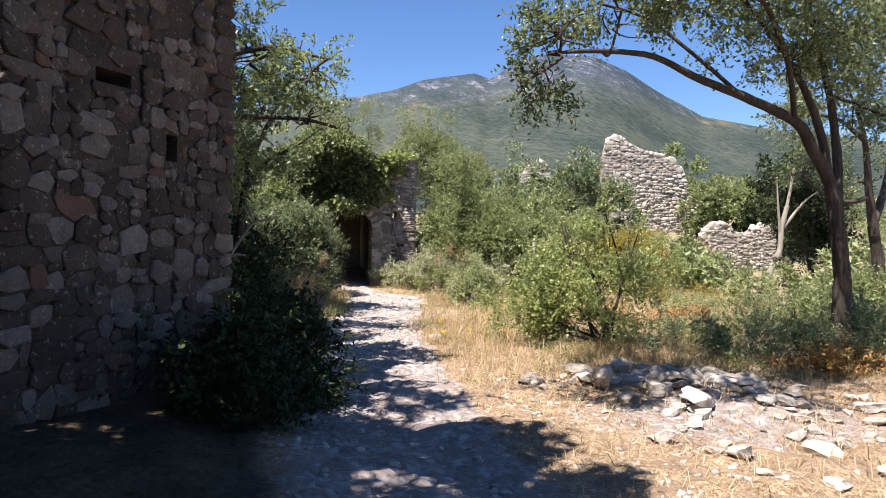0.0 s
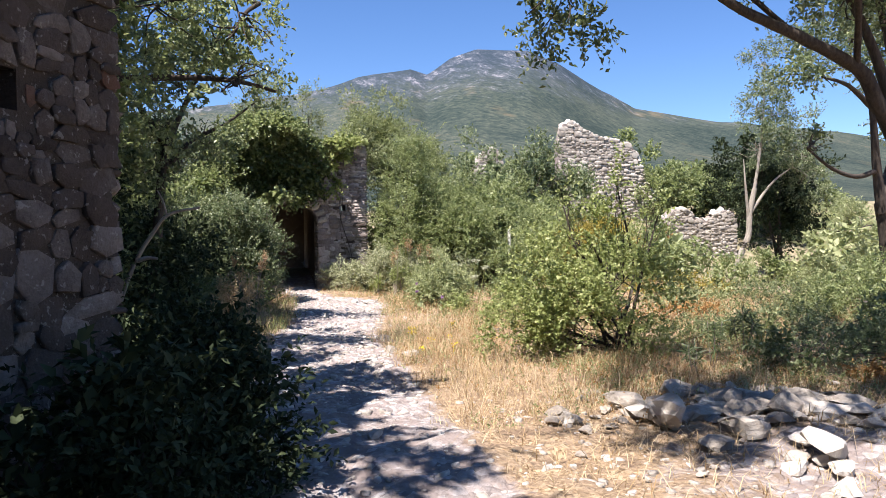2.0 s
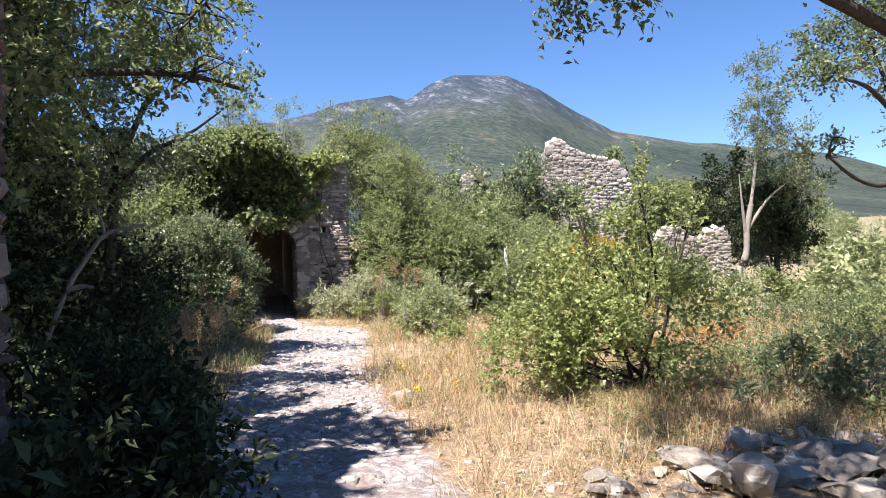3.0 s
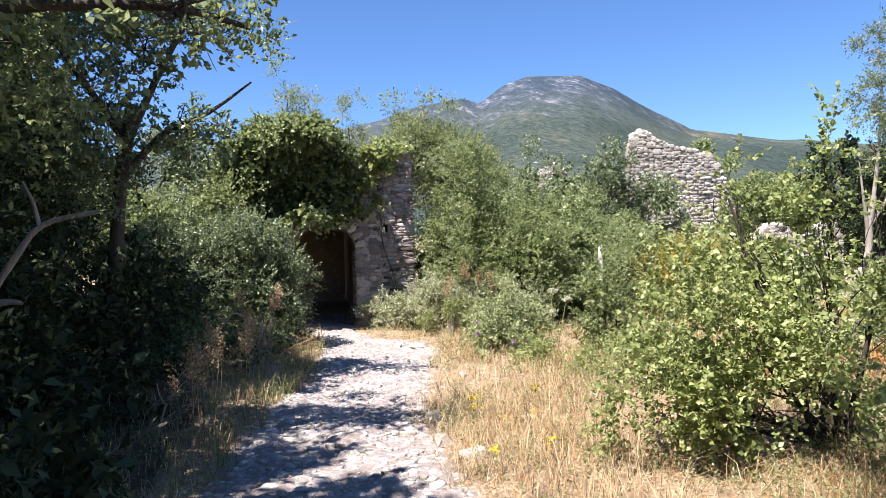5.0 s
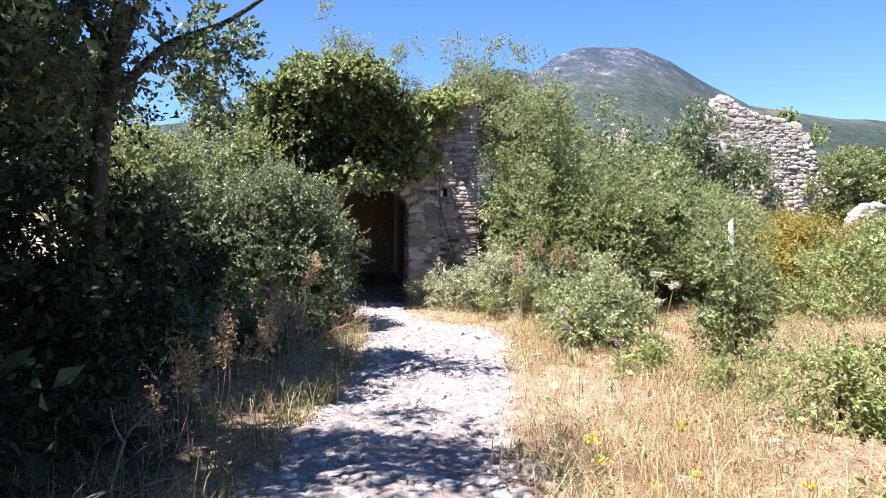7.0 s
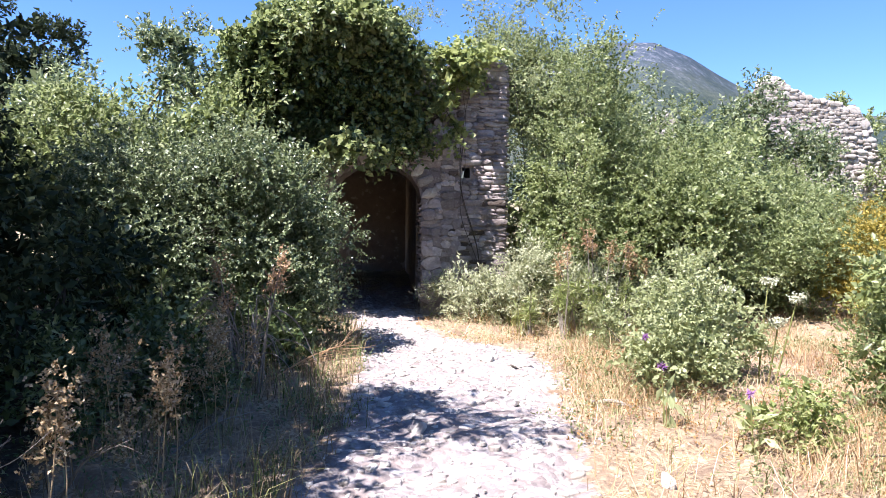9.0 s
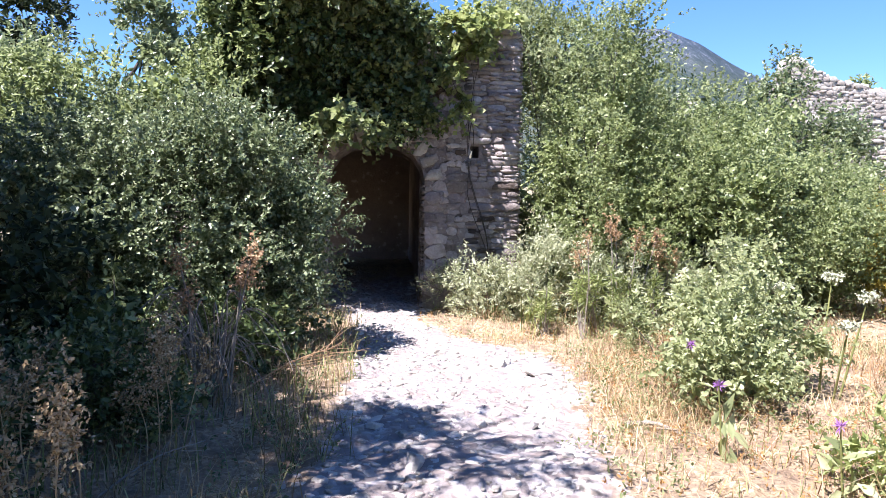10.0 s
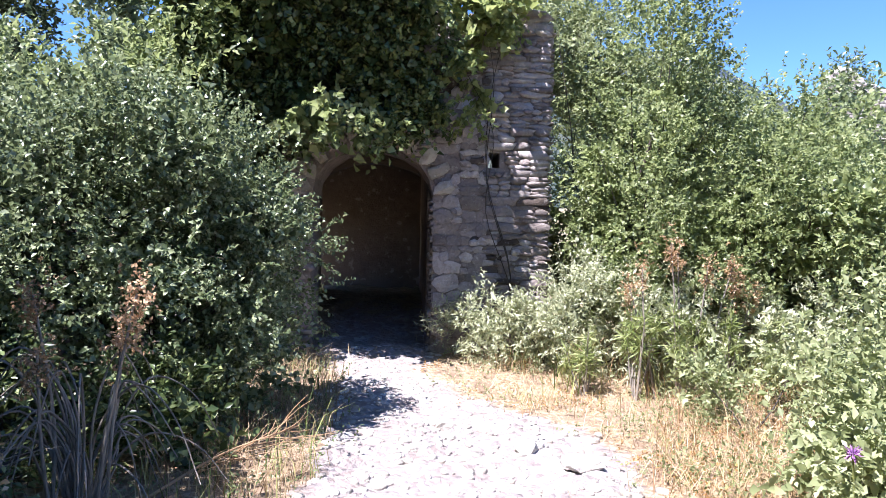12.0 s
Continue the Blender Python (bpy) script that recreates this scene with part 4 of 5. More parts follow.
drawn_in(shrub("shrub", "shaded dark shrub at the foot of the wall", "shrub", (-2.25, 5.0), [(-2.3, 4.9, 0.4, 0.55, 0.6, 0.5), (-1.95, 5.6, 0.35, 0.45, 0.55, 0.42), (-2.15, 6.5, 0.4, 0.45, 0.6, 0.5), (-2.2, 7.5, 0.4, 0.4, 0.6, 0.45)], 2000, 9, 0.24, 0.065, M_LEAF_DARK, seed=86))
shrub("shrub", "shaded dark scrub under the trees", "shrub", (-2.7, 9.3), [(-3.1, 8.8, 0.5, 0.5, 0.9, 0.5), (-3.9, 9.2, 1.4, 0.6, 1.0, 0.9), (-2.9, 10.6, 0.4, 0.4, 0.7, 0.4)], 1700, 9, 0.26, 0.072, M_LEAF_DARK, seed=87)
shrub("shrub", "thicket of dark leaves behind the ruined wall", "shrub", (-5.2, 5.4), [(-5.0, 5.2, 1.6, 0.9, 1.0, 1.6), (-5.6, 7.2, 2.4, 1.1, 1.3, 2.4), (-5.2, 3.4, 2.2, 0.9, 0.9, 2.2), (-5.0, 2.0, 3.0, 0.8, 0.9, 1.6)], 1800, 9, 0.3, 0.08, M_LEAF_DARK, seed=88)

# ivy over the gatehouse
ivy = shrub("ivy", "thick dark green ivy hanging over the ruined gatehouse wall", "ivy", (-1.75, 21.93), [(-1.4, 21.75, 3.5, 1.1, 0.6, 0.75), (-0.75, 21.7, 3.55, 0.7, 0.45, 0.6), (-2.3, 21.75, 3.1, 0.6, 0.6, 0.7), (-1.35, 21.35, 4.0, 1.0, 0.65, 0.34), (-2.0, 21.25, 3.7, 0.65, 0.65, 0.3), (-1.3, 21.7, 2.95, 0.8, 0.25, 0.4), (-2.3, 21.6, 2.6, 0.7, 0.4, 0.6), (-0.5, 21.75, 2.95, 0.42, 0.2, 0.35), (-0.6, 21.55, 3.85, 0.5, 0.35, 0.28)],
            5200, 12, 0.26, 0.078, M_LEAF_IVY, wide=0.85, seed=91, flat=0.45, droop=0.5, thick=0.04, twigs=4, climb=True)
r9 = np.random.default_rng(92)
off9 = np.array(ivy.location)
part("lit_shoot", np_mesh("lit_shoot", *dense_leaves(r9, [(-1.1 - off9[0], 20.8 - off9[1], 2.55 - off9[2], 0.34, 0.22, 0.24), (-0.62 - off9[0], 21.2 - off9[1], 2.5 - off9[2], 0.26, 0.15, 0.1)], 70, 9, 0.2, 0.075, 0.85, 0.5, 0.5, 0.4, 0.4), M_LEAF_MID), ivy, "ivy shoots given lighter leaves to look sunlit")
# lighter leaf masses over the top and upper front paint the sunlight there
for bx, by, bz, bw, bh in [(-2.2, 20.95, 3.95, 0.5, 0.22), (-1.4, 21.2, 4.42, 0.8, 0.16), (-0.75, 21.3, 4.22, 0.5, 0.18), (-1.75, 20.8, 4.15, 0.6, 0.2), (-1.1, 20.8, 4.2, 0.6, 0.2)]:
    part("lit_shoot", np_mesh("lit_shoot", *dense_leaves(r9, [(bx - off9[0], by - off9[1], bz - off9[2], bw, 0.42, bh)], 330, 10, 0.2, 0.07, 0.85, 0.3, 0.5, 0.5, 0.35), M_LEAF_MID), ivy, "ivy shoots given lighter leaves to look sunlit")
shrub("ivy", "yellow-green creeper climbing the wall pier", "ivy", (0.75, 21.9), [(0.5, 21.8, 3.75, 0.34, 0.16, 0.42), (0.35, 21.82, 3.1, 0.26, 0.12, 0.28), (0.9, 21.85, 3.95, 0.26, 0.14, 0.18)], 230, 9, 0.2, 0.08, M_LEAF_BRIGHT, wide=0.85, seed=93, droop=0.4, thick=0.007, twigs=9, climb=True)
shrub("shrub", "feathery dry shrub growing on the wall top", "shrub", (0.9, 22.5), [(0.9, 22.4, 4.15, 0.4, 0.3, 0.18), (1.5, 22.7, 4.0, 0.4, 0.3, 0.35)], 160, 9, 0.2, 0.035, M_LEAF_PALE, seed=94, thick=0.012)

# thicket beside the gatehouse
shrub("shrub", "large dense green bush beside the wall pier", "bush", (3.2, 21.9), [(2.45, 21.6, 2.2, 0.95, 1.1, 1.9), (3.5, 21.6, 1.65, 1.2, 1.2, 1.5), (4.8, 21.8, 1.3, 1.2, 1.2, 1.2), (2.3, 21.3, 1.2, 0.65, 0.7, 0.9), (3.6, 20.7, 1.2, 1.0, 0.8, 0.95), (5.9, 22.0, 1.1, 1.0, 1.1, 1.0), (1.85, 22.7, 1.5, 0.45, 0.7, 1.5)],
      9600, 12, 0.22, 0.047, M_LEAF_MID, wide=0.7, seed=95, feet=[(2.5, 21.8), (3.4, 21.9), (4.6, 22.0)], thick=0.05, twigs=12)
shrub("shrub", "tall feathery olive-green bush behind the thicket", "bush", (3.2, 25.5), [(2.6, 25.5, 4.2, 0.7, 0.8, 1.5), (3.7, 25.8, 3.4, 0.9, 0.9, 1.2), (1.7, 25.4, 4.3, 0.55, 0.6, 1.3)], 3600, 9, 0.34, 0.085, M_LEAF_OLIVE, wide=0.4, seed=96, thick=0.05, rough=0.45)
shrub("shrub", "feathery yellow-green treetop behind the gatehouse", "tree", (-1.6, 30.3), [(-1.7, 30.2, 6.6, 0.75, 0.7, 1.4), (-0.7, 30.4, 6.0, 0.6, 0.6, 1.1), (0.3, 30.4, 5.8, 0.5, 0.5, 1.1)], 1100, 9, 0.36, 0.085, M_LEAF_OLIVE, wide=0.35, seed=125, thick=0.05, rough=0.5, inner=0.0, shell=0.3)
drawn_in(shrub("shrub", "grey-green bush in front of the far ruin", "bush", (9.5, 30.5), [(8.2, 30.2, 3.0, 1.6, 1.4, 2.2), (10.2, 30.6, 3.4, 1.6, 1.4, 2.0), (6.6, 29.0, 2.6, 1.4, 1.2, 1.8), (11.8, 31.2, 2.9, 1.4, 1.2, 1.6)], 2600, 10, 0.4, 0.13, M_LEAF_GREY, seed=97, thick=0.07))
drawn_in(shrub("shrub", "green scrub behind the gatehouse", "bush", (6.0, 27.0), [(5.2, 26.4, 1.8, 1.5, 1.3, 1.5), (7.2, 26.2, 1.8, 1.5, 1.2, 1.5), (8.8, 26.8, 1.5, 1.3, 1.2, 1.3), (4.0, 25.0, 1.7, 1.2, 1.0, 1.4), (6.4, 23.8, 1.2, 1.2, 1.0, 1.1), (7.6, 24.4, 1.3, 1.2, 1.0, 1.2), (5.4, 23.2, 1.6, 1.2, 0.9, 1.5), (3.6, 23.6, 1.8, 1.2, 0.9, 1.2), (4.6, 24.2, 1.7, 1.1, 0.9, 1.1)], 5200, 10, 0.36, 0.12, M_LEAF_MID, seed=98, thick=0.06))
drawn_in(shrub("shrub", "golden dry-leaved shrubs on the bank", "bush", (10.6, 26.2), [(9.8, 25.6, 0.9, 1.1, 0.9, 0.9), (11.4, 27.2, 1.1, 1.2, 1.0, 1.0), (12.6, 28.6, 1.3, 1.1, 1.0, 1.0)], 1700, 10, 0.3, 0.09, M_LEAF_GOLD, seed=99))
drawn_in(shrub("shrub", "rusty dried shrub on the bank", "bush", (13.6, 27.0), [(13.2, 26.8, 0.7, 0.9, 0.7, 0.6), (14.6, 28.4, 1.0, 0.9, 0.7, 0.7), (12.2, 25.2, 0.3, 0.8, 0.6, 0.4)], 900, 9, 0.26, 0.09, M_LEAF_RUST, seed=100))
drawn_in(shrub("shrub", "bright round green bush behind the low ruin", "bush", (21.0, 38.6), [(20.6, 38.6, 4.0, 1.3, 1.2, 1.5), (22.4, 38.2, 3.4, 1.3, 1.2, 1.4)], 1300, 9, 0.38, 0.15, M_LEAF_MID, seed=101, thick=0.06))
drawn_in(shrub("shrub", "dark tree mass behind the low ruin", "tree", (24.5, 37.0), [(23.6, 36.5, 2.6, 1.6, 1.4, 2.4), (26.0, 36.5, 3.2, 1.8, 1.6, 2.6), (24.8, 37.2, 5.0, 1.4, 1.4, 1.8)], 1700, 9, 0.42, 0.17, M_LEAF_DARK, seed=102, thick=0.1))
drawn_in(shrub("shrub", "dark green woods on the slope", "bush", (16.5, 45.0), [(12, 44, 4.5, 2.2, 2, 2.0), (16, 46, 4.2, 2.5, 2, 2), (22, 46, 5.0, 2.5, 2, 2.4), (26, 44, 4.6, 2.2, 2, 2.2), (31, 42, 4.0, 2.4, 2, 2.0)], 2400, 9, 0.5, 0.26, M_LEAF_MID, seed=103, thick=0.1))
drawn_in(shrub("shrub", "scrub on the far bank", "bush", (28.0, 36.0), [(28.5, 35.5, 1.8, 1.6, 1.3, 1.3), (31.5, 37.0, 2.2, 1.8, 1.4, 1.4), (34.5, 36.0, 1.8, 1.6, 1.3, 1.2)], 1500, 9, 0.34, 0.08, M_LEAF_PALE, seed=104, thick=0.05))

# low bushes scattered over the far meadow
scrub_bush = shrub("shrub", "low dry bush on the far meadow", "bush", (12.0, 17.0), [(12.0, 17.0, 0.3, 0.6, 0.55, 0.45), (12.5, 17.3, 0.3, 0.5, 0.45, 0.35)], 210, 9, 0.26, 0.09, M_LEAF_PALE, seed=107, thick=0.014, group="low bushes on the far meadow", inner=0.1)
green_bush = shrub("shrub", "low green bush on the far meadow", "bush", (14.0, 22.0), [(14.0, 22.0, 0.3, 0.7, 0.6, 0.55), (14.5, 22.4, 0.3, 0.5, 0.5, 0.45)], 210, 9, 0.28, 0.10, M_LEAF_MID, seed=108, thick=0.016, group="low bushes on the far meadow", inner=0.1)
rb = np.random.default_rng(109)
for k in range(34):
    x, y = rb.uniform(9, 38), rb.uniform(15, 44)
    if abs(x - 17.6) < 1.6 and abs(y - 27) < 2 or (17 < x < 23 and y < 34) and rb.random() < 0.5:
        continue
    z = gz(x, y) if y < 40 else float(ground_z(x, y))
    copy_thing(scrub_bush if rb.random() < 0.55 else green_bush, pose(x, y, z - 0.03, 0, 0, rb.uniform(0, 360)) @ Matrix.Scale(rb.uniform(0.8, 1.9), 4))

# saplings by the low ruin
drawn_in(tree("tree", "slender pale-trunked tree leaning beside the low ruin", (17.45, 27.3),
     [(17.45, 27.3, -0.3), (17.75, 27.3, 0.7), (18.1, 27.3, 1.5), (18.15, 27.3, 2.4), (18.4, 27.3, 3.4)],
     [[(18.35, 27.3, 3.2), (18.6, 27.3, 4.6), (18.8, 27.3, 6.2), (18.9, 27.3, 8.0)], [(18.1, 27.3, 2.2), (17.9, 27.2, 3.4), (17.8, 27.2, 4.6)], [(18.2, 27.3, 2.4), (19.2, 27.3, 3.6), (20.2, 27.3, 4.3)]],
     [(18.9, 27.3, 8.6, 0.7, 0.7, 1.2), (18.6, 27.3, 7.0, 1.0, 0.9, 1.2), (19.8, 27.4, 6.6, 1.0, 0.9, 1.3), (18.4, 27.3, 5.2, 0.8, 0.8, 0.9), (20.6, 27.6, 5.2, 1.2, 1.0, 1.3), (21.4, 27.8, 4.0, 1.0, 1.0, 1.2)],
     2000, 9, 0.38, 0.105, M_LEAF_GREY, bark=M_BARK_PALE, r=0.14, seed=105, wide=0.4))
drawn_in(shrub("shrub", "dark leafy trees in the shade beside the low ruin", "tree", (20.8, 28.8), [(20.6, 28.8, 2.6, 1.1, 1.0, 2.2), (22.2, 29.0, 3.2, 1.3, 1.1, 2.6), (19.4, 28.8, 3.4, 0.7, 0.8, 1.6)], 1800, 9, 0.38, 0.13, M_LEAF_DARK, seed=106, thick=0.09))

# unseen tree and thicket, added behind and above the start to cast shade
tree("tree", "unseen evergreen tree added behind the start to cast shade", (-3.2, -4.5),
     [(-3.2, -4.5, 0), (-3.1, -4.4, 1.5), (-2.9, -4.2, 3.2)], [[(-2.9, -4.2, 2.9), (-2.3, -3.0, 4.6), (-2.0, -1.5, 5.6)], [(-2.9, -4.2, 3.0), (-1.6, -4.4, 4.6), (-0.4, -4.2, 5.6)]],
     [(-2.6, -3.0, 6.2, 2.0, 2.0, 1.1), (-0.8, -4.4, 5.6, 2.0, 1.8, 1.6), (-3.6, -5.4, 3.4, 2.0, 1.6, 3.0), (-4.4, 0.6, 5.6, 1.7, 1.9, 1.0), (-4.6, -2.6, 5.6, 1.8, 1.8, 1.4), (-3.0, 2.0, 6.6, 0.9, 1.0, 0.5), (-4.95, 2.3, 5.0, 1.1, 1.3, 1.8), (-5.2, 0.0, 3.0, 1.0, 1.6, 1.8), (-4.6, 3.0, 6.2, 0.9, 1.0, 1.2), (-4.9, 1.8, 6.2, 1.3, 1.3, 0.8), (-4.4, 2.8, 6.6, 1.2, 1.2, 0.8), (-3.4, 2.4, 6.9, 1.0, 1.0, 0.6), (-4.4, 4.4, 7.3, 1.2, 1.2, 0.6), (-5.6, 3.0, 5.8, 1.2, 1.3, 0.9), (-5.4, 1.2, 5.0, 1.0, 1.2, 1.0)], 4700, 9, 0.36, 0.16, M_LEAF_DARK, r=0.2, seed=121, inner=0.2)
shrub("shrub", "unseen thicket added behind the start to block sky light", "shrub", (3.0, -6.5), [(0.5, -7.0, 2.6, 2.2, 1.4, 2.8), (4.0, -6.5, 2.8, 2.2, 1.5, 3.0), (7.5, -4.5, 2.8, 1.8, 2.0, 3.0), (-5.6, -2.0, 2.6, 1.2, 2.2, 2.8)], 1500, 9, 0.45, 0.22, M_LEAF_DARK, seed=122, thick=0.08)

# row of unseen dark trees, added to keep sky light off the shaded side
for k, (x, y, h) in enumerate(((-8.6, -3.0, 6.0), (-9.2, 1.4, 6.6), (-8.8, 5.6, 6.8), (-9.4, 9.6, 6.6), (-9.0, 13.4, 6.0), (-9.6, 17.0, 5.0))):
    tree("tree", "unseen evergreen tree added to block sky light from the side", (x, y), [(x, y, 0.6), (x + 0.1, y, 1.8), (x + 0.1, y + 0.1, h * 0.6)], [[(x + 0.1, y, h * 0.5), (x + 0.6, y + 0.5, h * 0.7), (x + 0.8, y + 0.8, h * 0.9)]],
         [(x, y, h * 0.75, 1.9, 2.2, h * 0.3), (x + 0.4, y + 0.6, h * 0.38, 1.6, 2.2, h * 0.3), (x - 0.3, y - 1.2, h * 0.5, 1.5, 1.6, h * 0.34)], 1500, 9, 0.5, 0.24, M_LEAF_DARK, r=0.16, seed=300 + k, inner=0.3)

# bushes in the dry grass beside the path
drawn_in(shrub("shrub", "bright green bush with arching stems in the dry grass", "bush", (3.1, 9.55), [(2.25, 9.6, 0.85, 0.7, 0.75, 0.66), (2.95, 9.4, 0.9, 0.68, 0.75, 0.72), (1.7, 9.5, 0.5, 0.5, 0.6, 0.42), (2.5, 9.5, 1.55, 0.42, 0.42, 0.32), (2.85, 9.3, 2.1, 0.13, 0.13, 0.45), (2.25, 9.6, 1.85, 0.12, 0.12, 0.3), (3.45, 9.3, 1.7, 0.12, 0.12, 0.4), (2.7, 9.2, 0.42, 0.8, 0.6, 0.4), (1.95, 9.3, 0.35, 0.5, 0.5, 0.32)],
      2000, 10, 0.22, 0.046, M_LEAF_BRIGHT, wide=0.8, seed=111, feet=[(3.1, 9.55), (2.9, 9.6), (3.3, 9.5)], twigs=12, thick=0.032, rough=0.5, shell=0.3, inner=0.0))
shrub("shrub", "grey-green bush growing round the white stake", "bush", (3.35, 15.75), [(3.35, 15.7, 0.95, 0.36, 0.36, 0.6), (3.3, 15.7, 0.5, 0.34, 0.34, 0.45)], 760, 10, 0.16, 0.045, M_LEAF_MID, seed=112, twigs=8, thick=0.02)
shrub("shrub", "small low green bush among dry grass", "bush", (2.75, 12.9), [(2.7, 12.9, 0.32, 0.42, 0.4, 0.34), (3.05, 13.0, 0.3, 0.32, 0.3, 0.28)], 520, 9, 0.15, 0.04, M_LEAF_BRIGHT, seed=113, thick=0.015)
shrub("shrub", "pale green leafy weeds growing waist high beside the path", "weed", (2.2, 17.0), [(2.15, 17.3, 0.5, 0.5, 0.48, 0.5), (1.85, 16.7, 0.3, 0.34, 0.34, 0.3), (2.6, 17.6, 0.42, 0.38, 0.4, 0.4)], 1200, 10, 0.2, 0.048, M_LEAF_PALE, wide=0.6, seed=114, thick=0.012, rough=0.45, shell=0.35, inner=0.1)
shrub("shrub", "leafy pale green weeds with thistle heads", "weed", (2.3, 15.2), [(2.2, 15.2, 0.18, 0.26, 0.28, 0.2), (2.6, 14.4, 0.14, 0.25, 0.25, 0.16)], 240, 10, 0.17, 0.045, M_LEAF_BRIGHT, seed=115, thick=0.01, rough=0.45, inner=0.1)
shrub("shrub", "pale sage bush in the dry meadow", "bush", (2.2, 18.9), [(2.0, 19.2, 0.25, 0.3, 0.3, 0.26), (2.8, 19.3, 0.34, 0.36, 0.34, 0.34)], 420, 10, 0.17, 0.045, M_LEAF_PALE, seed=124, thick=0.01, inner=0.1)
shrub("shrub", "silvery sage clump at the foot of the wall", "weed", (1.2, 21.2), [(0.85, 21.2, 0.45, 0.45, 0.35, 0.45), (1.5, 20.9, 0.5, 0.5, 0.38, 0.5), (0.35, 21.6, 0.3, 0.25, 0.2, 0.35), (2.3, 20.5, 0.55, 0.55, 0.38, 0.55), (3.2, 20.3, 0.5, 0.55, 0.38, 0.5)], 2100, 10, 0.22, 0.06, M_LEAF_SILVER, wide=0.32, seed=116, thick=0.01, inner=0.1)
shrub("shrub", "sage bush on the slope of the meadow", "bush", (7.4, 20.0), [(6.2, 19.4, 0.5, 0.8, 0.7, 0.6), (7.6, 20.2, 0.7, 0.9, 0.8, 0.75), (9.0, 21.5, 0.8, 1.0, 0.9, 0.85)], 1300, 10, 0.26, 0.065, M_LEAF_BRIGHT, seed=117, thick=0.02)
shrub("shrub", "low golden shrub in the meadow", "bush", (7.2, 21.4), [(6.9, 21.2, 0.8, 0.9, 0.7, 0.7), (8.6, 22.4, 1.0, 1.0, 0.8, 0.8)], 1500, 9, 0.24, 0.06, M_LEAF_GOLD, seed=118, thick=0.02)
drawn_in(shrub("shrub", "dull green scrub in the shade of the tree", "shrub", (4.6, 8.0), [(4.2, 7.5, 0.25, 0.6, 0.45, 0.3), (5.2, 7.6, 0.3, 0.6, 0.45, 0.34), (6.6, 7.4, 0.35, 0.7, 0.5, 0.4), (5.8, 6.8, 0.2, 0.6, 0.45, 0.24), (7.4, 8.8, 0.45, 0.8, 0.7, 0.5)], 1800, 9, 0.2, 0.042, M_LEAF_OAK, seed=119, thick=0.012))
drawn_in(shrub("shrub", "scrubby green bushes at the meadow edge", "bush", (9.2, 12.0), [(9.0, 11.6, 0.35, 1.0, 0.9, 0.45), (11.0, 13.0, 0.4, 1.1, 1.0, 0.5), (9.6, 9.4, 0.4, 1.0, 0.9, 0.5)], 1700, 9, 0.24, 0.065, M_LEAF_MID, seed=120, thick=0.02))

# low scrub between the rubble and the low ruin
for k, (x, y, w, h, leaf, words) in enumerate(((4.4, 10.2, 0.7, 0.34, M_LEAF_OLIVE, "low olive scrub"), (5.7, 11.2, 0.9, 0.4, M_LEAF_OAK, "dull green low scrub"), (7.2, 12.4, 1.0, 0.45, M_LEAF_OLIVE, "low olive scrub"), (5.0, 12.8, 0.8, 0.4, M_LEAF_RUST, "withered rusty scrub"),
                                               (8.6, 14.6, 1.1, 0.5, M_LEAF_OAK, "dull green low scrub"), (6.6, 14.8, 0.9, 0.4, M_LEAF_PALE, "pale dry scrub"), (8.0, 10.2, 0.9, 0.5, M_LEAF_OAK, "dull green low scrub"), (6.4, 9.2, 0.7, 0.4, M_LEAF_OAK, "dull green low scrub"),
                                               (10.2, 16.8, 1.2, 0.6, M_LEAF_OLIVE, "low olive scrub"), (7.9, 17.0, 1.0, 0.5, M_LEAF_GOLD, "golden dry scrub"), (4.9, 7.7, 0.5, 0.3, M_LEAF_RUST, "withered rusty scrub"))):
    shrub("shrub", words + " growing in the dry meadow", "bush", (x, y), [(x, y, h * 0.35, w, w * 0.8, h * 0.5), (x + w * 0.8, y + 0.3, h * 0.3, w * 0.6, w * 0.6, h * 0.4), (x - w * 0.7, y + 0.2, h * 0.25, w * 0.5, w * 0.5, h * 0.36)],
          420, 9, 0.17, 0.045, leaf, seed=400 + k, thick=0.012, rough=0.45, inner=0.12, group="low scrub of the meadow")

# ---- grass ----


def blades(rng, xy, height, width, lean=0.35):
    n = len(xy)
    z = ground_z(xy[:, 0], xy[:, 1]) + undulate(xy[:, 0], xy[:, 1])
    p = np.column_stack([xy, z - 0.01])
    h = height[:, None]
    a = rng.uniform(0, 2 * np.pi, n)
    d = np.column_stack([np.cos(a), np.sin(a), np.zeros(n)])
    side = np.column_stack([-np.sin(a), np.cos(a), np.zeros(n)]) * width * rng.uniform(0.6, 1.3, (n, 1))
    k = (lean * rng.uniform(0.2, 1.6, (n, 1)))
    upv = np.array([[0, 0, 1.0]])
    m = p + upv * h * 0.55 + d * h * k * 0.3
    t = p + upv * h * (1 - 0.3 * k) + d * h * k
    v = np.stack([p - side, p + side, m + side * 0.7, m - side * 0.7, t], 1).reshape(-1, 3)
    b = np.arange(n)[:, None] * 5
    f = np.concatenate([b + np.array([[0, 1, 2]]), b + np.array([[0, 2, 3]]), b + np.array([[3, 2, 4]])])
    return v, f


def tufts(rng, count, region, per, spread):
    """Places of blades in tufts; region(x, y) gives how likely a tuft is."""
    x, y = rng.uniform(-3.4, 12, count * 6), rng.uniform(-1, 27, count * 6)
    ok = rng.random(count * 6) < region(x, y)
    x, y = x[ok][:count], y[ok][:count]
    c = np.repeat(np.column_stack([x, y]), per, axis=0)
    return c + rng.normal(0, spread, c.shape)


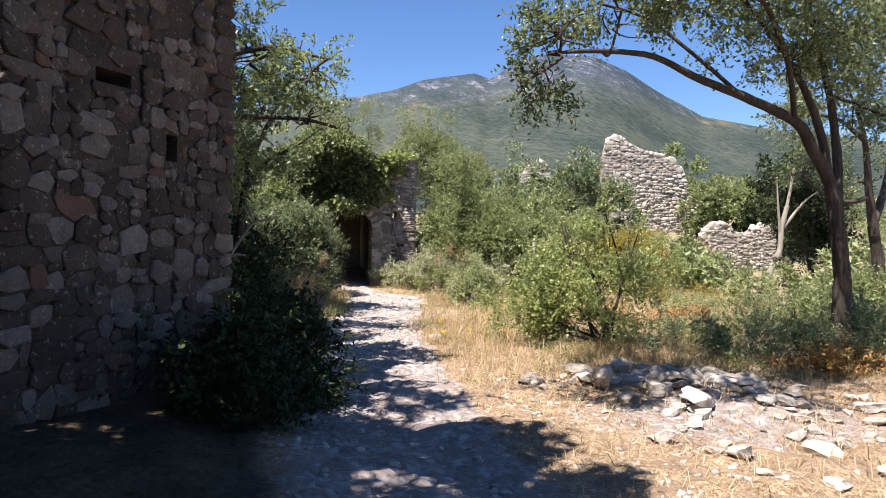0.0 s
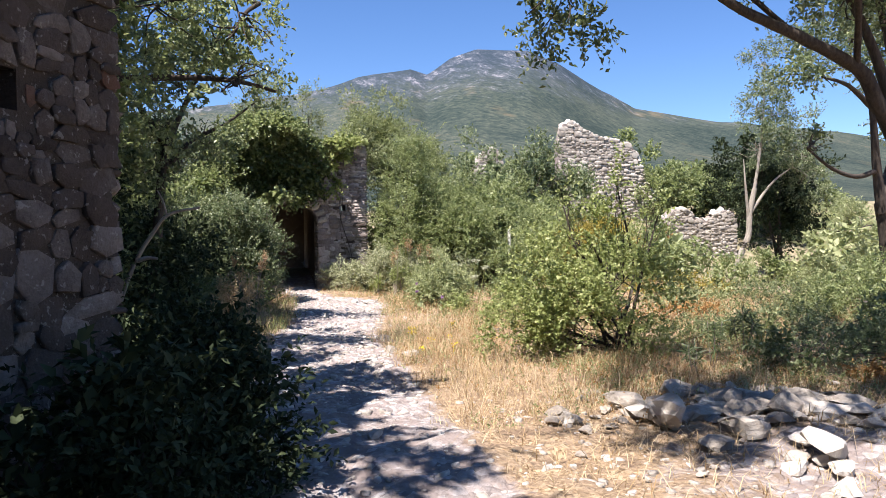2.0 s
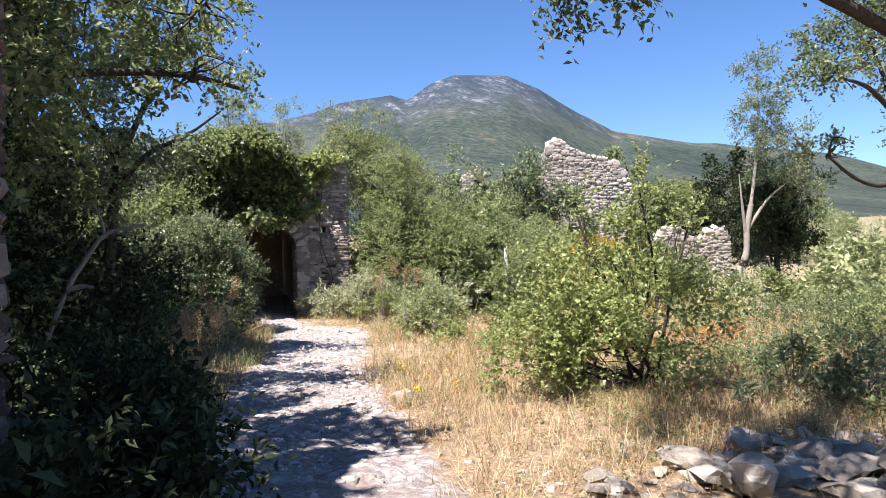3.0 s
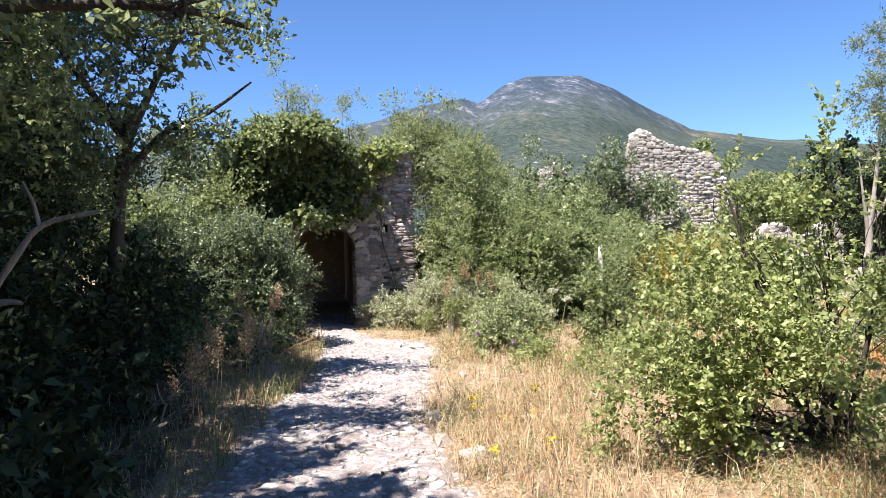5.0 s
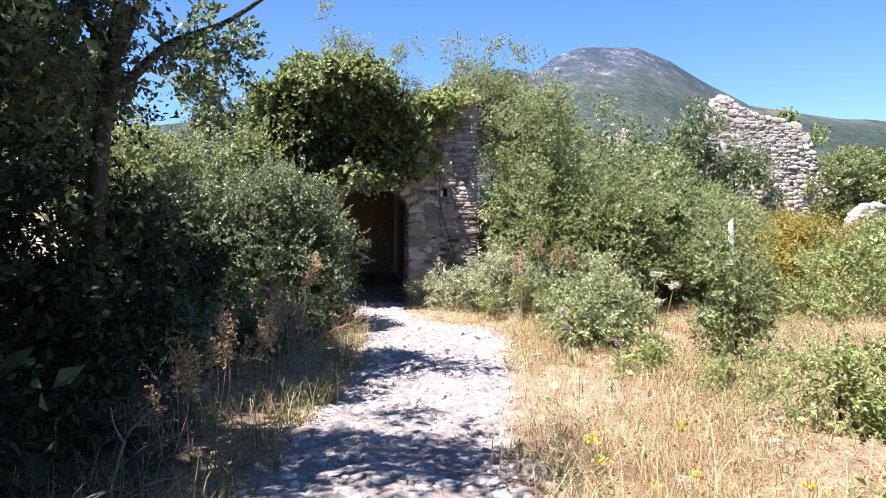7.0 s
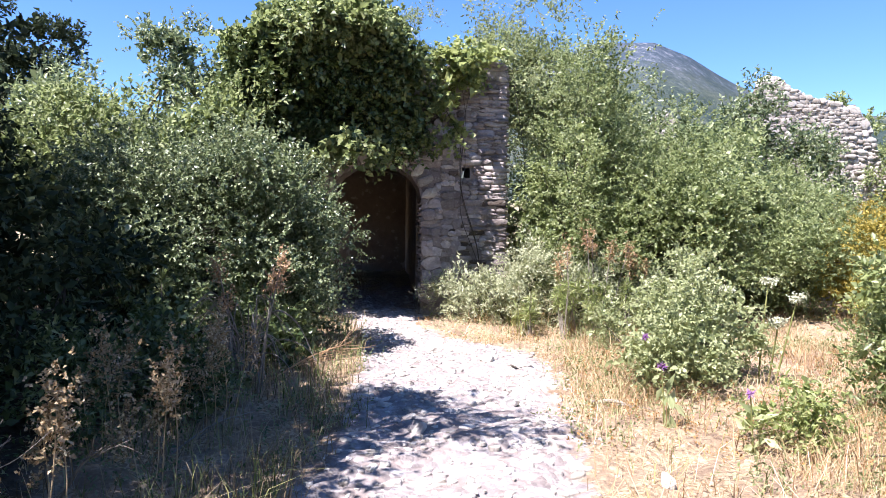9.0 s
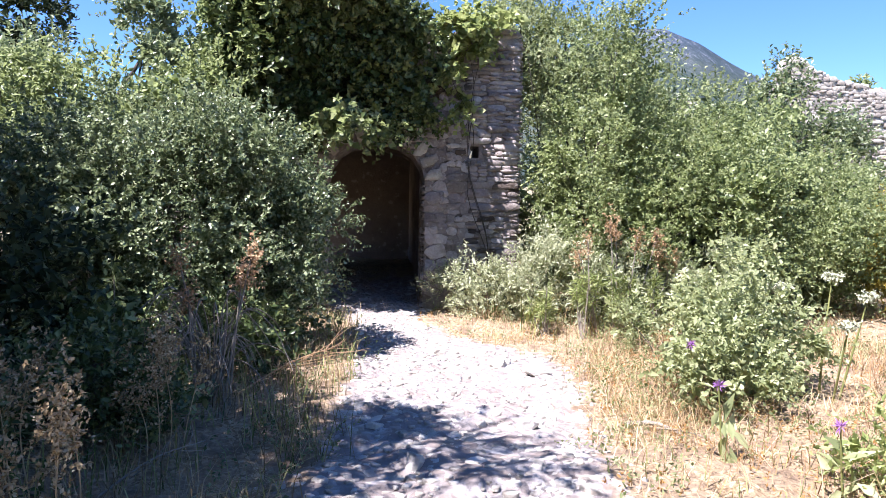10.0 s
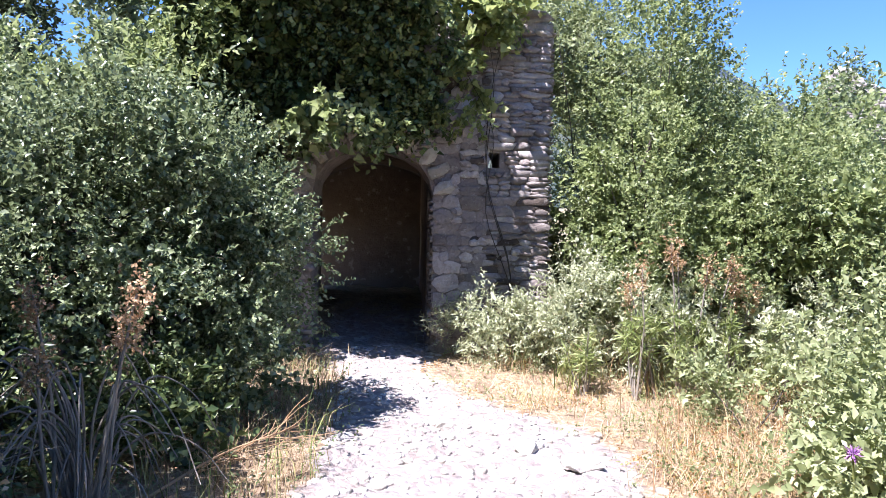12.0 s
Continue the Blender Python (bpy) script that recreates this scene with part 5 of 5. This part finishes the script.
def grass(name, label, seed, count, region, per, spread, h0, h1, width, mat, lean=0.35):
    rng = np.random.default_rng(seed)
    xy = tufts(rng, count, region, per, spread)
    h = rng.uniform(h0, h1, len(xy)) * rng.choice([1, 1, 1.35], len(xy))
    ob = new(name, np_mesh(name, *blades(rng, xy, h, width, lean), mat))
    tagged(ob, label, "grass", kind="stuff")


def patchy(x, y, f, s):
    return 0.5 + 0.5 * np.sin(f * x + s) * np.sin(f * 0.83 * y + 2 * s) + 0.25 * np.sin(2.3 * f * x - f * y + s)


def right_meadow(x, y):
    edge = np.interp(y, PATH_Y, PATH_RIGHT)
    w = np.clip((x - edge - 0.02) / 0.25, 0, 1) * (y > 7.1) * (y < 23) * (x < 11)
    bare = np.exp(-((x - 2.07) / 1.6) ** 2 - ((y - 6.3) / 1.4) ** 2)
    return w * np.clip(patchy(x, y, 1.3, 0.7), 0.12, 1) * (1 - bare)


def left_verge(x, y):
    edge = np.interp(y, PATH_Y, PATH_LEFT)
    return (x < edge) * np.clip((x - edge + 1.9) / 1.7, 0, 1) * (y > 7.5) * (y < 21.4)


def strip(x, y):
    edge = np.interp(y, PATH_Y, PATH_RIGHT)
    return ((x > edge - 0.05) & (x < edge + 1.3) & (y > 7.5) & (y < 13.5)) * 1.0


grass("dry_grass", "tall dry straw-coloured grass beside the path", 131, 1500, strip, 11, 0.1, 0.1, 0.42, 0.0022, M_DRY, 1.35)
grass("dry_grass", "dry straw-coloured meadow grass", 132, 4300, right_meadow, 10, 0.13, 0.05, 0.28, 0.0025, M_DRY, 1.5)
grass("brown_grass", "withered rust-brown grass among the straw", 138, 2600, lambda x, y: right_meadow(x, y) * np.clip(patchy(x, y, 2.1, 3.0), 0.05, 1), 10, 0.09, 0.08, 0.34, 0.0026, M_DRY_RUST, 0.9)
grass("green_grass", "half-dry green grass among the straw", 133, 1500, right_meadow, 8, 0.09, 0.05, 0.2, 0.0026, M_GREEN_BLADE, 1.0)
grass("dry_grass", "shaded weathered grass at the path edge", 134, 1700, left_verge, 11, 0.08, 0.08, 0.32, 0.003, M_DRY_DULL, 1.0)
grass("green_grass", "green grass at the shaded path edge", 135, 1000, left_verge, 10, 0.06, 0.1, 0.36, 0.0035, M_GREEN_BLADE, 0.7)
grass("tall_grass", "tall yellow-green grass at the foot of the wall", 137, 210, lambda x, y: ((x > 0.35 + 1.1 * np.clip(21.0 - y, 0, 2)) & (x < 3.6) & (y > 19.6) & (y < 21.3)) * 1.0, 20, 0.11, 0.3, 0.65, 0.006, M_GREEN_BLADE, 0.7)
grass("straw_litter", "flattened straw lying on the dry ground", 136, 5200, lambda x, y: np.clip(right_meadow(x, y) + 0.6 * ((x > 0) & (y < 8) & (y > 3) & (x < 6)), 0, 1), 7, 0.12, 0.06, 0.16, 0.003, M_DRY, 1.9)



def low_weeds(name, label, seed, count, per, size, mat, region, tall):
    """Small leafy weeds that cover the ground."""
    r = np.random.default_rng(seed)
    xy = tufts(r, count // 5, region, 5, 0.12)
    n = len(xy)
    p = np.column_stack([xy, ground_z(xy[:, 0], xy[:, 1]) + undulate(xy[:, 0], xy[:, 1])])
    d = unit(r.standard_normal((n, 3)) * np.array([0.8, 0.8, 0.3]) + np.array([0, 0, 0.9]))
    tagged(new(name, np_mesh(name, *leaves(r, p, d, per, tall, size, 0.5, 0.1, 0.5), mat)), label, "weeds", kind="stuff")


low_weeds("low_weeds", "small pale green weeds among the dry grass", 141, 6000, 9, 0.03, M_LEAF_PALE, right_meadow, 0.18)
low_weeds("low_weeds", "half-dry olive weeds among the dry grass", 144, 7500, 10, 0.032, M_LEAF_OLIVE, lambda x, y: right_meadow(x, y) * np.clip(patchy(x, y, 1.7, 2.0), 0, 1), 0.24)
low_weeds("low_weeds", "small dried rusty weeds among the dry grass", 142, 6400, 9, 0.026, M_LEAF_RUST, right_meadow, 0.14)
low_weeds("low_weeds", "dusty green weeds in the shaded verge", 143, 2400, 9, 0.032, M_LEAF_OAK, left_verge, 0.22)

# ---- rocks ----


def rock_shape(seed, name, material, flat=0.6, rings=5, corners=9):
    """A rough broken block about 1 m across with facets and chipped edges."""
    r = np.random.default_rng(seed)
    bm = bmesh.new()
    bmesh.ops.create_icosphere(bm, subdivisions=2, radius=0.5)
    planes = [(Vector(r.standard_normal(3)).normalized(), r.uniform(0.16, 0.36)) for _ in range(11)]
    planes += [(Vector((r.uniform(-0.2, 0.2), r.uniform(-0.2, 0.2), 1)).normalized(), 0.36), (Vector((0, 0, -1)), 0.3)]
    for v in bm.verts:
        for n, dist in planes:
            k = v.co.dot(n) - dist
            if k > 0:
                v.co -= n * k
        v.co += Vector(r.standard_normal(3)) * 0.018
        v.co.z *= flat
    me = bpy.data.meshes.new(name)
    bm.to_mesh(me)
    bm.free()
    me.materials.append(material)
    return me


ROCKS = [rock_shape(300 + k, "rock", M_STONE_WHITE, 0.5 + 0.05 * k) for k in range(7)]
ROCKS_GREY = [rock_shape(320 + k, "rock", M_STONE_PALE, 0.55 + 0.06 * k) for k in range(4)]


def nearer(x, y):
    """Places of the rubble, by the same scale as drawn_in."""
    return -0.2 + NEARER * (x + 0.2), 22 + NEARER * (y - 22)


def rock(x, y, sx, sy, sz, turn, kind, label, tilt=0.0, lift=0.3, group="fallen stones"):
    ob = new("rock", kind)
    ob.matrix_world = pose(x, y, gz(x, y) + sz * lift * 0.6, tilt, tilt * 0.4, turn) @ Matrix.Diagonal((sx, sy, sz, 1))
    return tagged(ob, label, "rock", group)


rock(1.39, 6.67, 0.44, 0.36, 0.62, 20, ROCKS[3], "large pale limestone boulder in a heap of fallen stones", 8, 0.35)
rock(2.07, 5.79, 0.62, 0.46, 0.36, 40, ROCKS[0], "flat pale limestone slab tilted against the rubble", 24, 0.5)
rock(1.83, 6.45, 0.5, 0.4, 0.42, 100, ROCKS_GREY[0], "shaded grey limestone block in the rubble heap")
rock(2.35, 6.64, 0.55, 0.42, 0.5, 60, ROCKS_GREY[1], "shaded grey limestone block in the rubble heap", 10)
rock(2.82, 6.88, 0.5, 0.4, 0.44, 150, ROCKS_GREY[2], "shaded grey limestone block in the rubble heap", 6)
rng = np.random.default_rng(76)
for k in range(22):
    s = rng.uniform(0.26, 0.5)
    rock(1.2 + 0.1 * k + rng.normal(0, 0.1), 6.95 + rng.normal(0, 0.26), s * 1.2, s, s * 0.8, rng.uniform(0, 360), ROCKS_GREY[k % 4], "weathered grey limestone block of a fallen wall", rng.uniform(-15, 15))
rng = np.random.default_rng(77)
for k in range(135):
    s = 0.07 + 0.22 * rng.random() ** 1.8
    x, y = rng.normal(2.1, 0.95), rng.normal(5.9, 0.55)
    if x < 0.6 or (abs(x - 1.48) < 0.35 and abs(y - 5.78) < 0.35):
        x = 0.75 + abs(rng.normal(0, 1.2))
        y = 6.3 + rng.normal(0, 0.25)
    x, y = nearer(x, y)
    rock(x, y, s * 1.2, s, s * 0.9, rng.uniform(0, 360), (ROCKS[:3] + ROCKS_GREY * 2)[int(rng.integers(11))], "pale limestone rubble piece from a fallen wall", rng.uniform(-15, 15))
for k in range(70):
    s = rng.uniform(0.1, 0.34)
    rock(rng.uniform(1.1, 5.2), rng.uniform(3.6, 6.3), s * 1.25, s, s * 0.7, rng.uniform(0, 360), ROCKS[int(rng.integers(7))], "pale limestone stone lying on straw-covered ground", rng.uniform(-10, 10))
for x, y, s in ((0.544, 18.4, 0.24), (0.03, 18.9, 0.22), (0.78, 17.95, 0.28), (-0.37, 15.6, 0.24), (1.9, 12.4, 0.22), (2.37, 13.2, 0.2), (1.0, 11.9, 0.2), (-0.72, 7.26, 0.21), (0.15, 12.0, 0.3), (0.1, 11.2, 0.26), (0.2, 10.6, 0.26), (0.4, 16.4, 0.22), (0.9, 14.4, 0.18), (2.9, 13.6, 0.26)):
    rock(x, y, s * 1.2, s, s * 1.1, 137 * x % 360, ROCKS[int(abs(x * 13)) % 7], "pale limestone stone on the path", 2, lift=0.12, group="stones on the path")


def build_gravel():
    r = np.random.default_rng(88)
    chunks = []
    shapes = [stone_shape(500 + k, 6, 2.2) for k in range(8)]
    n = 0
    while n < 3400:
        y = 2.0 + 20 * r.random() ** 1.1
        x = r.uniform(-2.3, 1.6) if r.random() < 0.72 else r.uniform(-1.0, 5.0)
        if y < 9 and r.random() < 0.55:
            continue
        if on_path(x, y) < r.random() * 0.9 and not (y < 8.3 and x > 0.2):
            continue
        s = 0.016 + 0.05 * r.random() ** 3
        m = np.array(pose(x, y, gz(x, y) - s * 0.02, r.uniform(-16, 16), r.uniform(-16, 16), r.uniform(0, 360)) @ Matrix.Diagonal((s * 1.5, s * 1.1, s * 0.3, 1)))
        sv, sf = shapes[n % 8]
        chunks.append((sv @ m[:3, :3].T + m[:3, 3], sf))
        n += 1
    for _ in range(1500):
        y, x = 8 + 13 * r.random(), 0
        a, b = np.interp(y, PATH_Y, PATH_LEFT), np.interp(y, PATH_Y, PATH_RIGHT)
        x = r.uniform(a, b)
        s = 0.025 + 0.07 * r.random() ** 2.5
        m = np.array(pose(x, y, gz(x, y) - s * 0.12, r.uniform(-14, 14), r.uniform(-14, 14), r.uniform(0, 360)) @ Matrix.Diagonal((s * 1.6, s * 1.1, s * 0.24, 1)))
        sv, sf = STONES[int(r.integers(len(STONES)))]
        chunks.append((sv @ m[:3, :3].T + m[:3, 3], sf))
    tagged(new("gravel", np_mesh("gravel", *merged(chunks), M_STONE_WHITE)), "loose pale limestone chips covering the path", "gravel", kind="stuff")


build_gravel()

# ---- small plants, dead wood and the stake ----


def stalk_plant(name, label, x, y, stalks, seed, head=M_SEED, stem=M_DEAD, head_size=0.16, category="weed", thick=0.011):
    """Dry stalks (dx, dy, height) that each carry a seed head."""
    r = np.random.default_rng(seed)
    ob = base(name, x, y, gz(x, y))
    for dx, dy, h in stalks:
        top = np.array([dx + r.normal(0, 0.05), dy + r.normal(0, 0.05), h])
        foot = np.array([dx * 0.5, dy * 0.5, -0.02])
        part("stalk", np_mesh("stalk", *tube([foot, (foot + top) / 2 + r.normal(0, 0.02, 3), top], thick, thick * 0.55, 5), stem), ob)
        p = top + r.standard_normal((60, 3)) * np.array([0.036, 0.036, head_size * 0.45]) - np.array([0, 0, head_size * 0.3])
        d = unit(r.standard_normal((60, 3)) + np.array([0, 0, 0.5]))
        part("seed_head", np_mesh("seed_head", *leaves(r, p, d, 6, 0.05, 0.022, 0.7), head), ob)
    return tagged(ob, label, category)


stalk_plant("dock_plant", "dry dock with rusty brown seed heads in the grass", 2.2, 20.1, [(-0.5, 0, 1.15), (-0.42, 0.15, 1.0), (-0.12, 0, 1.38), (-0.02, 0.1, 1.3), (0.08, -0.1, 1.2), (0.42, 0, 1.2), (0.5, 0.1, 1.05), (0.75, 0.1, 0.95)], 201, head_size=0.22)
stalk_plant("dock_plant", "dry dock with brown seed heads in the shade", -1.8, 17.0, [(0.25, -0.1, 1.12), (0.3, 0.05, 0.98), (-0.2, 0.1, 1.08), (-0.12, 0.0, 0.85)], 202, head_size=0.18)
for k, (x, y) in enumerate(((-2.0, 13.7), (-1.75, 14.5), (-2.2, 15.1), (-1.7, 15.7), (-2.05, 12.7), (-1.95, 16.2))):
    stalk_plant("wild_oat", "dry wild oat with drooping pale seed heads", x, y, [(0.1, 0.05, 0.62), (-0.12, 0.1, 0.5), (0.02, -0.12, 0.7), (-0.2, -0.06, 0.44)], 440 + k, head=M_DRY, stem=M_DRY, head_size=0.22, category="grass", thick=0.004)
stalk_plant("umbel_plant", "wild carrot with pale flat flower heads", 2.9, 17.3, [(-0.3, 0, 0.9), (0.1, 0, 0.98), (0.3, -0.2, 0.84), (0, -0.5, 0.66)], 203, head=M_CREAM, stem=M_GREEN_BLADE, head_size=0.03)


def arching_plant():
    r = np.random.default_rng(210)
    x, y = -1.85, 17.25
    ob = base("arching_plant", x, y, gz(x, y))
    for k in range(40):
        a = r.uniform(0, 6.28)
        out, h = r.uniform(0.3, 0.75), r.uniform(0.35, 0.85)
        c, s = math.cos(a), math.sin(a)
        pts = [(0.05 * c, 0.05 * s, 0), (0.22 * out * c + r.uniform(-0.06, 0.06), 0.22 * out * s + r.uniform(-0.06, 0.06), h * 0.6), (out * 0.5 * c, out * 0.5 * s, h), (out * 0.85 * c, out * 0.85 * s, h * 0.85), (out * 1.1 * c, out * 1.1 * s, h * r.uniform(0.3, 0.65))]
        part("stem", np_mesh("stem", *tube(pts, 0.008, 0.003, 5), M_DEAD), ob)
    tagged(ob, "dead plant with arching bleached grey stems", "weed")


arching_plant()


def brush(name, label, x, y, tip, count, seed, mat, thick=0.005):
    """A dry branch lying on the ground that fans out into twigs."""
    r = np.random.default_rng(seed)
    ob = base(name, x, y, gz(x, y))
    tip = np.array(tip, float)
    part("branch", np_mesh("branch", *tube([(0, 0, 0.02), tip * 0.5 + np.array([0, 0, 0.06]), tip], thick * 1.8, thick * 0.6, 6), mat), ob)
    for k in range(count):
        s = r.uniform(0.25, 0.9)
        a = tip * s + np.array([0, 0, 0.12 * s * (1 - s)])
        b = a + tip * r.uniform(0.15, 0.4) + r.normal(0, 0.11, 3) * np.array([1, 1, 0.8])
        b[2] = max(b[2], 0.02)
        part("twig", np_mesh("twig", *tube([a, (a + b) / 2 + r.normal(0, 0.02, 3), b], thick * 0.6, thick * 0.25, 4), mat), ob)
    return tagged(ob, label, "branch")


brush("dead_branch", "dry brown brushwood lying beside the path", -1.65, 17.35, (0.75, 0.55, 0.3), 24, 220, M_SEED)
brush("dead_branch", "bleached twiggy branch lying in the verge", -2.2, 11.7, (0.5, 0.15, 0.12), 9, 221, M_DEAD)
for k, (x, y, tip, n) in enumerate(((-2.35, 12.3, (0.55, -0.3, 0.35), 10), (-2.5, 13.2, (0.5, 0.25, 0.5), 11), (-2.15, 14.2, (0.35, -0.35, 0.4), 9), (-2.6, 15.4, (0.5, -0.2, 0.55), 11), (-2.3, 16.3, (0.45, 0.2, 0.5), 10), (-2.45, 10.9, (0.5, 0.1, 0.3), 9))):
    brush("dead_branch", "bleached dead twigs standing in the shaded verge", x, y, tip, n, 420 + k, M_DEAD, 0.0045)
brush("dead_branch", "grey stick lying in dry grass", 1.1, 16.5, (0.3, -0.35, 0.02), 1, 222, M_DEAD, 0.012)
brush("dead_branch", "dry twigs lying in the shaded verge", -1.9, 15.2, (0.4, 0.5, 0.15), 12, 223, M_DEAD, 0.004)


def forked_branch(name, label, limbs):
    x, y = limbs[0][0][:2]
    ob = base(name, x, y, gz(x, y))
    off = np.array(ob.location)
    for k, (pts, r0) in enumerate((l, q) for l, q in zip([l[:-1] for l in limbs], [l[-1] for l in limbs])):
        part("branch", np_mesh("branch", *tube([np.array(p) - off for p in pts], r0, r0 * 0.45, 7, 0.05, np.random.default_rng(k)), M_DEAD, True), ob)
    return tagged(ob, label, "branch")


drawn_in(forked_branch("dead_branch", "pale crooked dead branch leaning out of dark scrub", [
    [(-3.25, 9.5, 0.1), (-3.2, 9.5, 0.7), (-3.0, 9.5, 1.3), (-2.8, 9.5, 1.65), (-2.62, 9.5, 1.87), (-2.28, 9.5, 1.95), 0.033],
    [(-2.64, 9.5, 1.85), (-2.68, 9.5, 2.02), (-2.74, 9.5, 2.15), 0.016], [(-2.97, 9.5, 1.35), (-2.85, 9.48, 1.38), (-2.74, 9.46, 1.37), 0.03]]))
forked_branch("dead_branch", "bleached forked twig standing in the verge", [
    [(-2.22, 11.8, 0.0), (-2.12, 11.8, 0.36), (-2.04, 11.8, 0.46), (-1.97, 11.8, 0.54), 0.012], [(-2.12, 11.8, 0.34), (-2.17, 11.8, 0.44), (-2.19, 11.8, 0.54), 0.008], [(-2.06, 11.8, 0.44), (-1.95, 11.8, 0.45), (-1.86, 11.8, 0.47), 0.007]])


def spurge(x, y, stems, height, seed, label, mat):
    """Upright stems with narrow leaves that stand out all round near the top."""
    r = np.random.default_rng(seed)
    ob = base("spurge", x, y, gz(x, y))
    for k in range(stems):
        a, o = r.uniform(0, 6.28), r.uniform(0.03, 0.22)
        h = height * r.uniform(0.7, 1.1)
        top = np.array([o * math.cos(a), o * math.sin(a), h])
        part("stem", np_mesh("stem", *tube([top * np.array([0.2, 0.2, 0]), top * np.array([0.7, 0.7, 0.5]), top], 0.007, 0.005, 5), M_DEAD), ob)
        p = np.repeat(top[None], 46, 0) - np.column_stack([np.zeros(46), np.zeros(46), r.uniform(0, 0.16, 46)])
        d = unit(r.standard_normal((46, 3)) * np.array([1, 1, 0.35]))
        part("leaf_rosette", np_mesh("leaf_rosette", *leaves(r, p, d, 1, 0.01, 0.13, 0.12, 0.0, 0.3), mat), ob)
    return tagged(ob, label, "plant", "spurge plants")


for k, (x, y, n, h) in enumerate(((3.34, 9.01, 5, 0.5), (4.05, 9.43, 4, 0.6), (2.92, 8.68, 3, 0.4), (4.71, 9.34, 4, 0.55))):
    spurge(x, y, n, h, 230 + k, "green spurge with narrow leaves beside the rubble", M_LEAF_GREY)
for k, (x, y, n, h) in enumerate(((1.35, 20.2, 7, 0.55), (1.75, 20.05, 8, 0.7), (2.15, 19.95, 8, 0.75), (2.55, 20.0, 7, 0.65), (1.95, 20.35, 6, 0.8))):
    spurge(x, y, n, h, 240 + k, "yellow-green spurge clump at the foot of the thicket", M_LEAF_BRIGHT)
spurge(-2.65, 17.55, 1, 0.85, 236, "single green spurge stem in the shade", M_LEAF_MID)


def thistle(x, y, h, seed):
    r = np.random.default_rng(seed)
    ob = base("thistle", x, y, gz(x, y))
    top = np.array([r.normal(0, 0.06), r.normal(0, 0.06), h])
    part("stem", np_mesh("stem", *tube([(0, 0, 0), top * 0.5, top], 0.006, 0.004, 5), M_GREEN_BLADE), ob)
    n = 60
    d = unit(r.standard_normal((n, 3)) * np.array([0.7, 0.7, 0.5]) + np.array([0, 0, 0.8]))
    part("flower", np_mesh("flower", *leaves(r, np.repeat(top[None], n, 0), d, 1, 0.005, 0.042, 0.16, 0, 0.2), M_PURPLE), ob, "purple thistle flower")
    p = np.column_stack([r.normal(0, 0.02, 14), r.normal(0, 0.02, 14), r.uniform(0.02, h * 0.7, 14)])
    d = unit(r.standard_normal((14, 3)) * np.array([1, 1, 0.3]))
    part("foliage", np_mesh("foliage", *leaves(r, p, d, 1, 0.02, 0.16, 0.4, 0, 0.6), M_LEAF_PALE), ob)
    tagged(ob, "purple-flowered thistle in pale weeds beside the path", "thistle", "thistles")


for k, (x, y, h) in enumerate(((1.62, 16.6, 0.55), (1.42, 15.75, 0.42), (1.8, 15.2, 0.4))):
    thistle(x, y, h, 250 + k)


def yellow_flower(x, y, h, seed):
    r = np.random.default_rng(seed)
    ob = base("wildflower", x, y, gz(x, y))
    top = np.array([r.normal(0, 0.03), r.normal(0, 0.03), h])
    part("stem", np_mesh("stem", *tube([(0, 0, 0), top * 0.5, top], 0.003, 0.002, 4), M_GREEN_BLADE), ob)
    p = top + r.normal(0, 0.022, (9, 3))
    part("flower", np_mesh("flower", *leaves(r, p, unit(r.standard_normal((9, 3)) + np.array([0, 0, 1])), 4, 0.01, 0.02, 0.8), M_YELLOW), ob, "yellow petals")
    tagged(ob, "small yellow wildflower in dry grass", "flower", "yellow wildflowers")


rf = np.random.default_rng(260)
for k in range(9):
    yellow_flower(0.75 + rf.normal(0, 0.3), 11.9 + rf.normal(0, 0.8), rf.uniform(0.1, 0.2), 270 + k)
yellow_flower(4.34, 7.07, 0.25, 290)


def stake():
    x, y = 3.31, 15.8
    ob = base("stake", x, y, gz(x, y))
    bm = bmesh.new()
    bmesh.ops.create_cone(bm, segments=8, radius1=0.035, radius2=0.03, depth=1.65, cap_ends=True)
    for v in bm.verts:
        v.co.z += 0.8 + (0.03 * v.co.x / 0.03 if v.co.z > 0 else 0)
    bmesh.ops.bevel(bm, geom=[e for e in bm.edges if e.calc_length() < 0.1], offset=0.004, segments=1)
    me = bpy.data.meshes.new("post")
    bm.to_mesh(me)
    bm.free()
    me.materials.append(M_POST)
    part("post", me, ob)
    tagged(ob, "weathered white wooden stake standing in a bush", "stake")


stake()
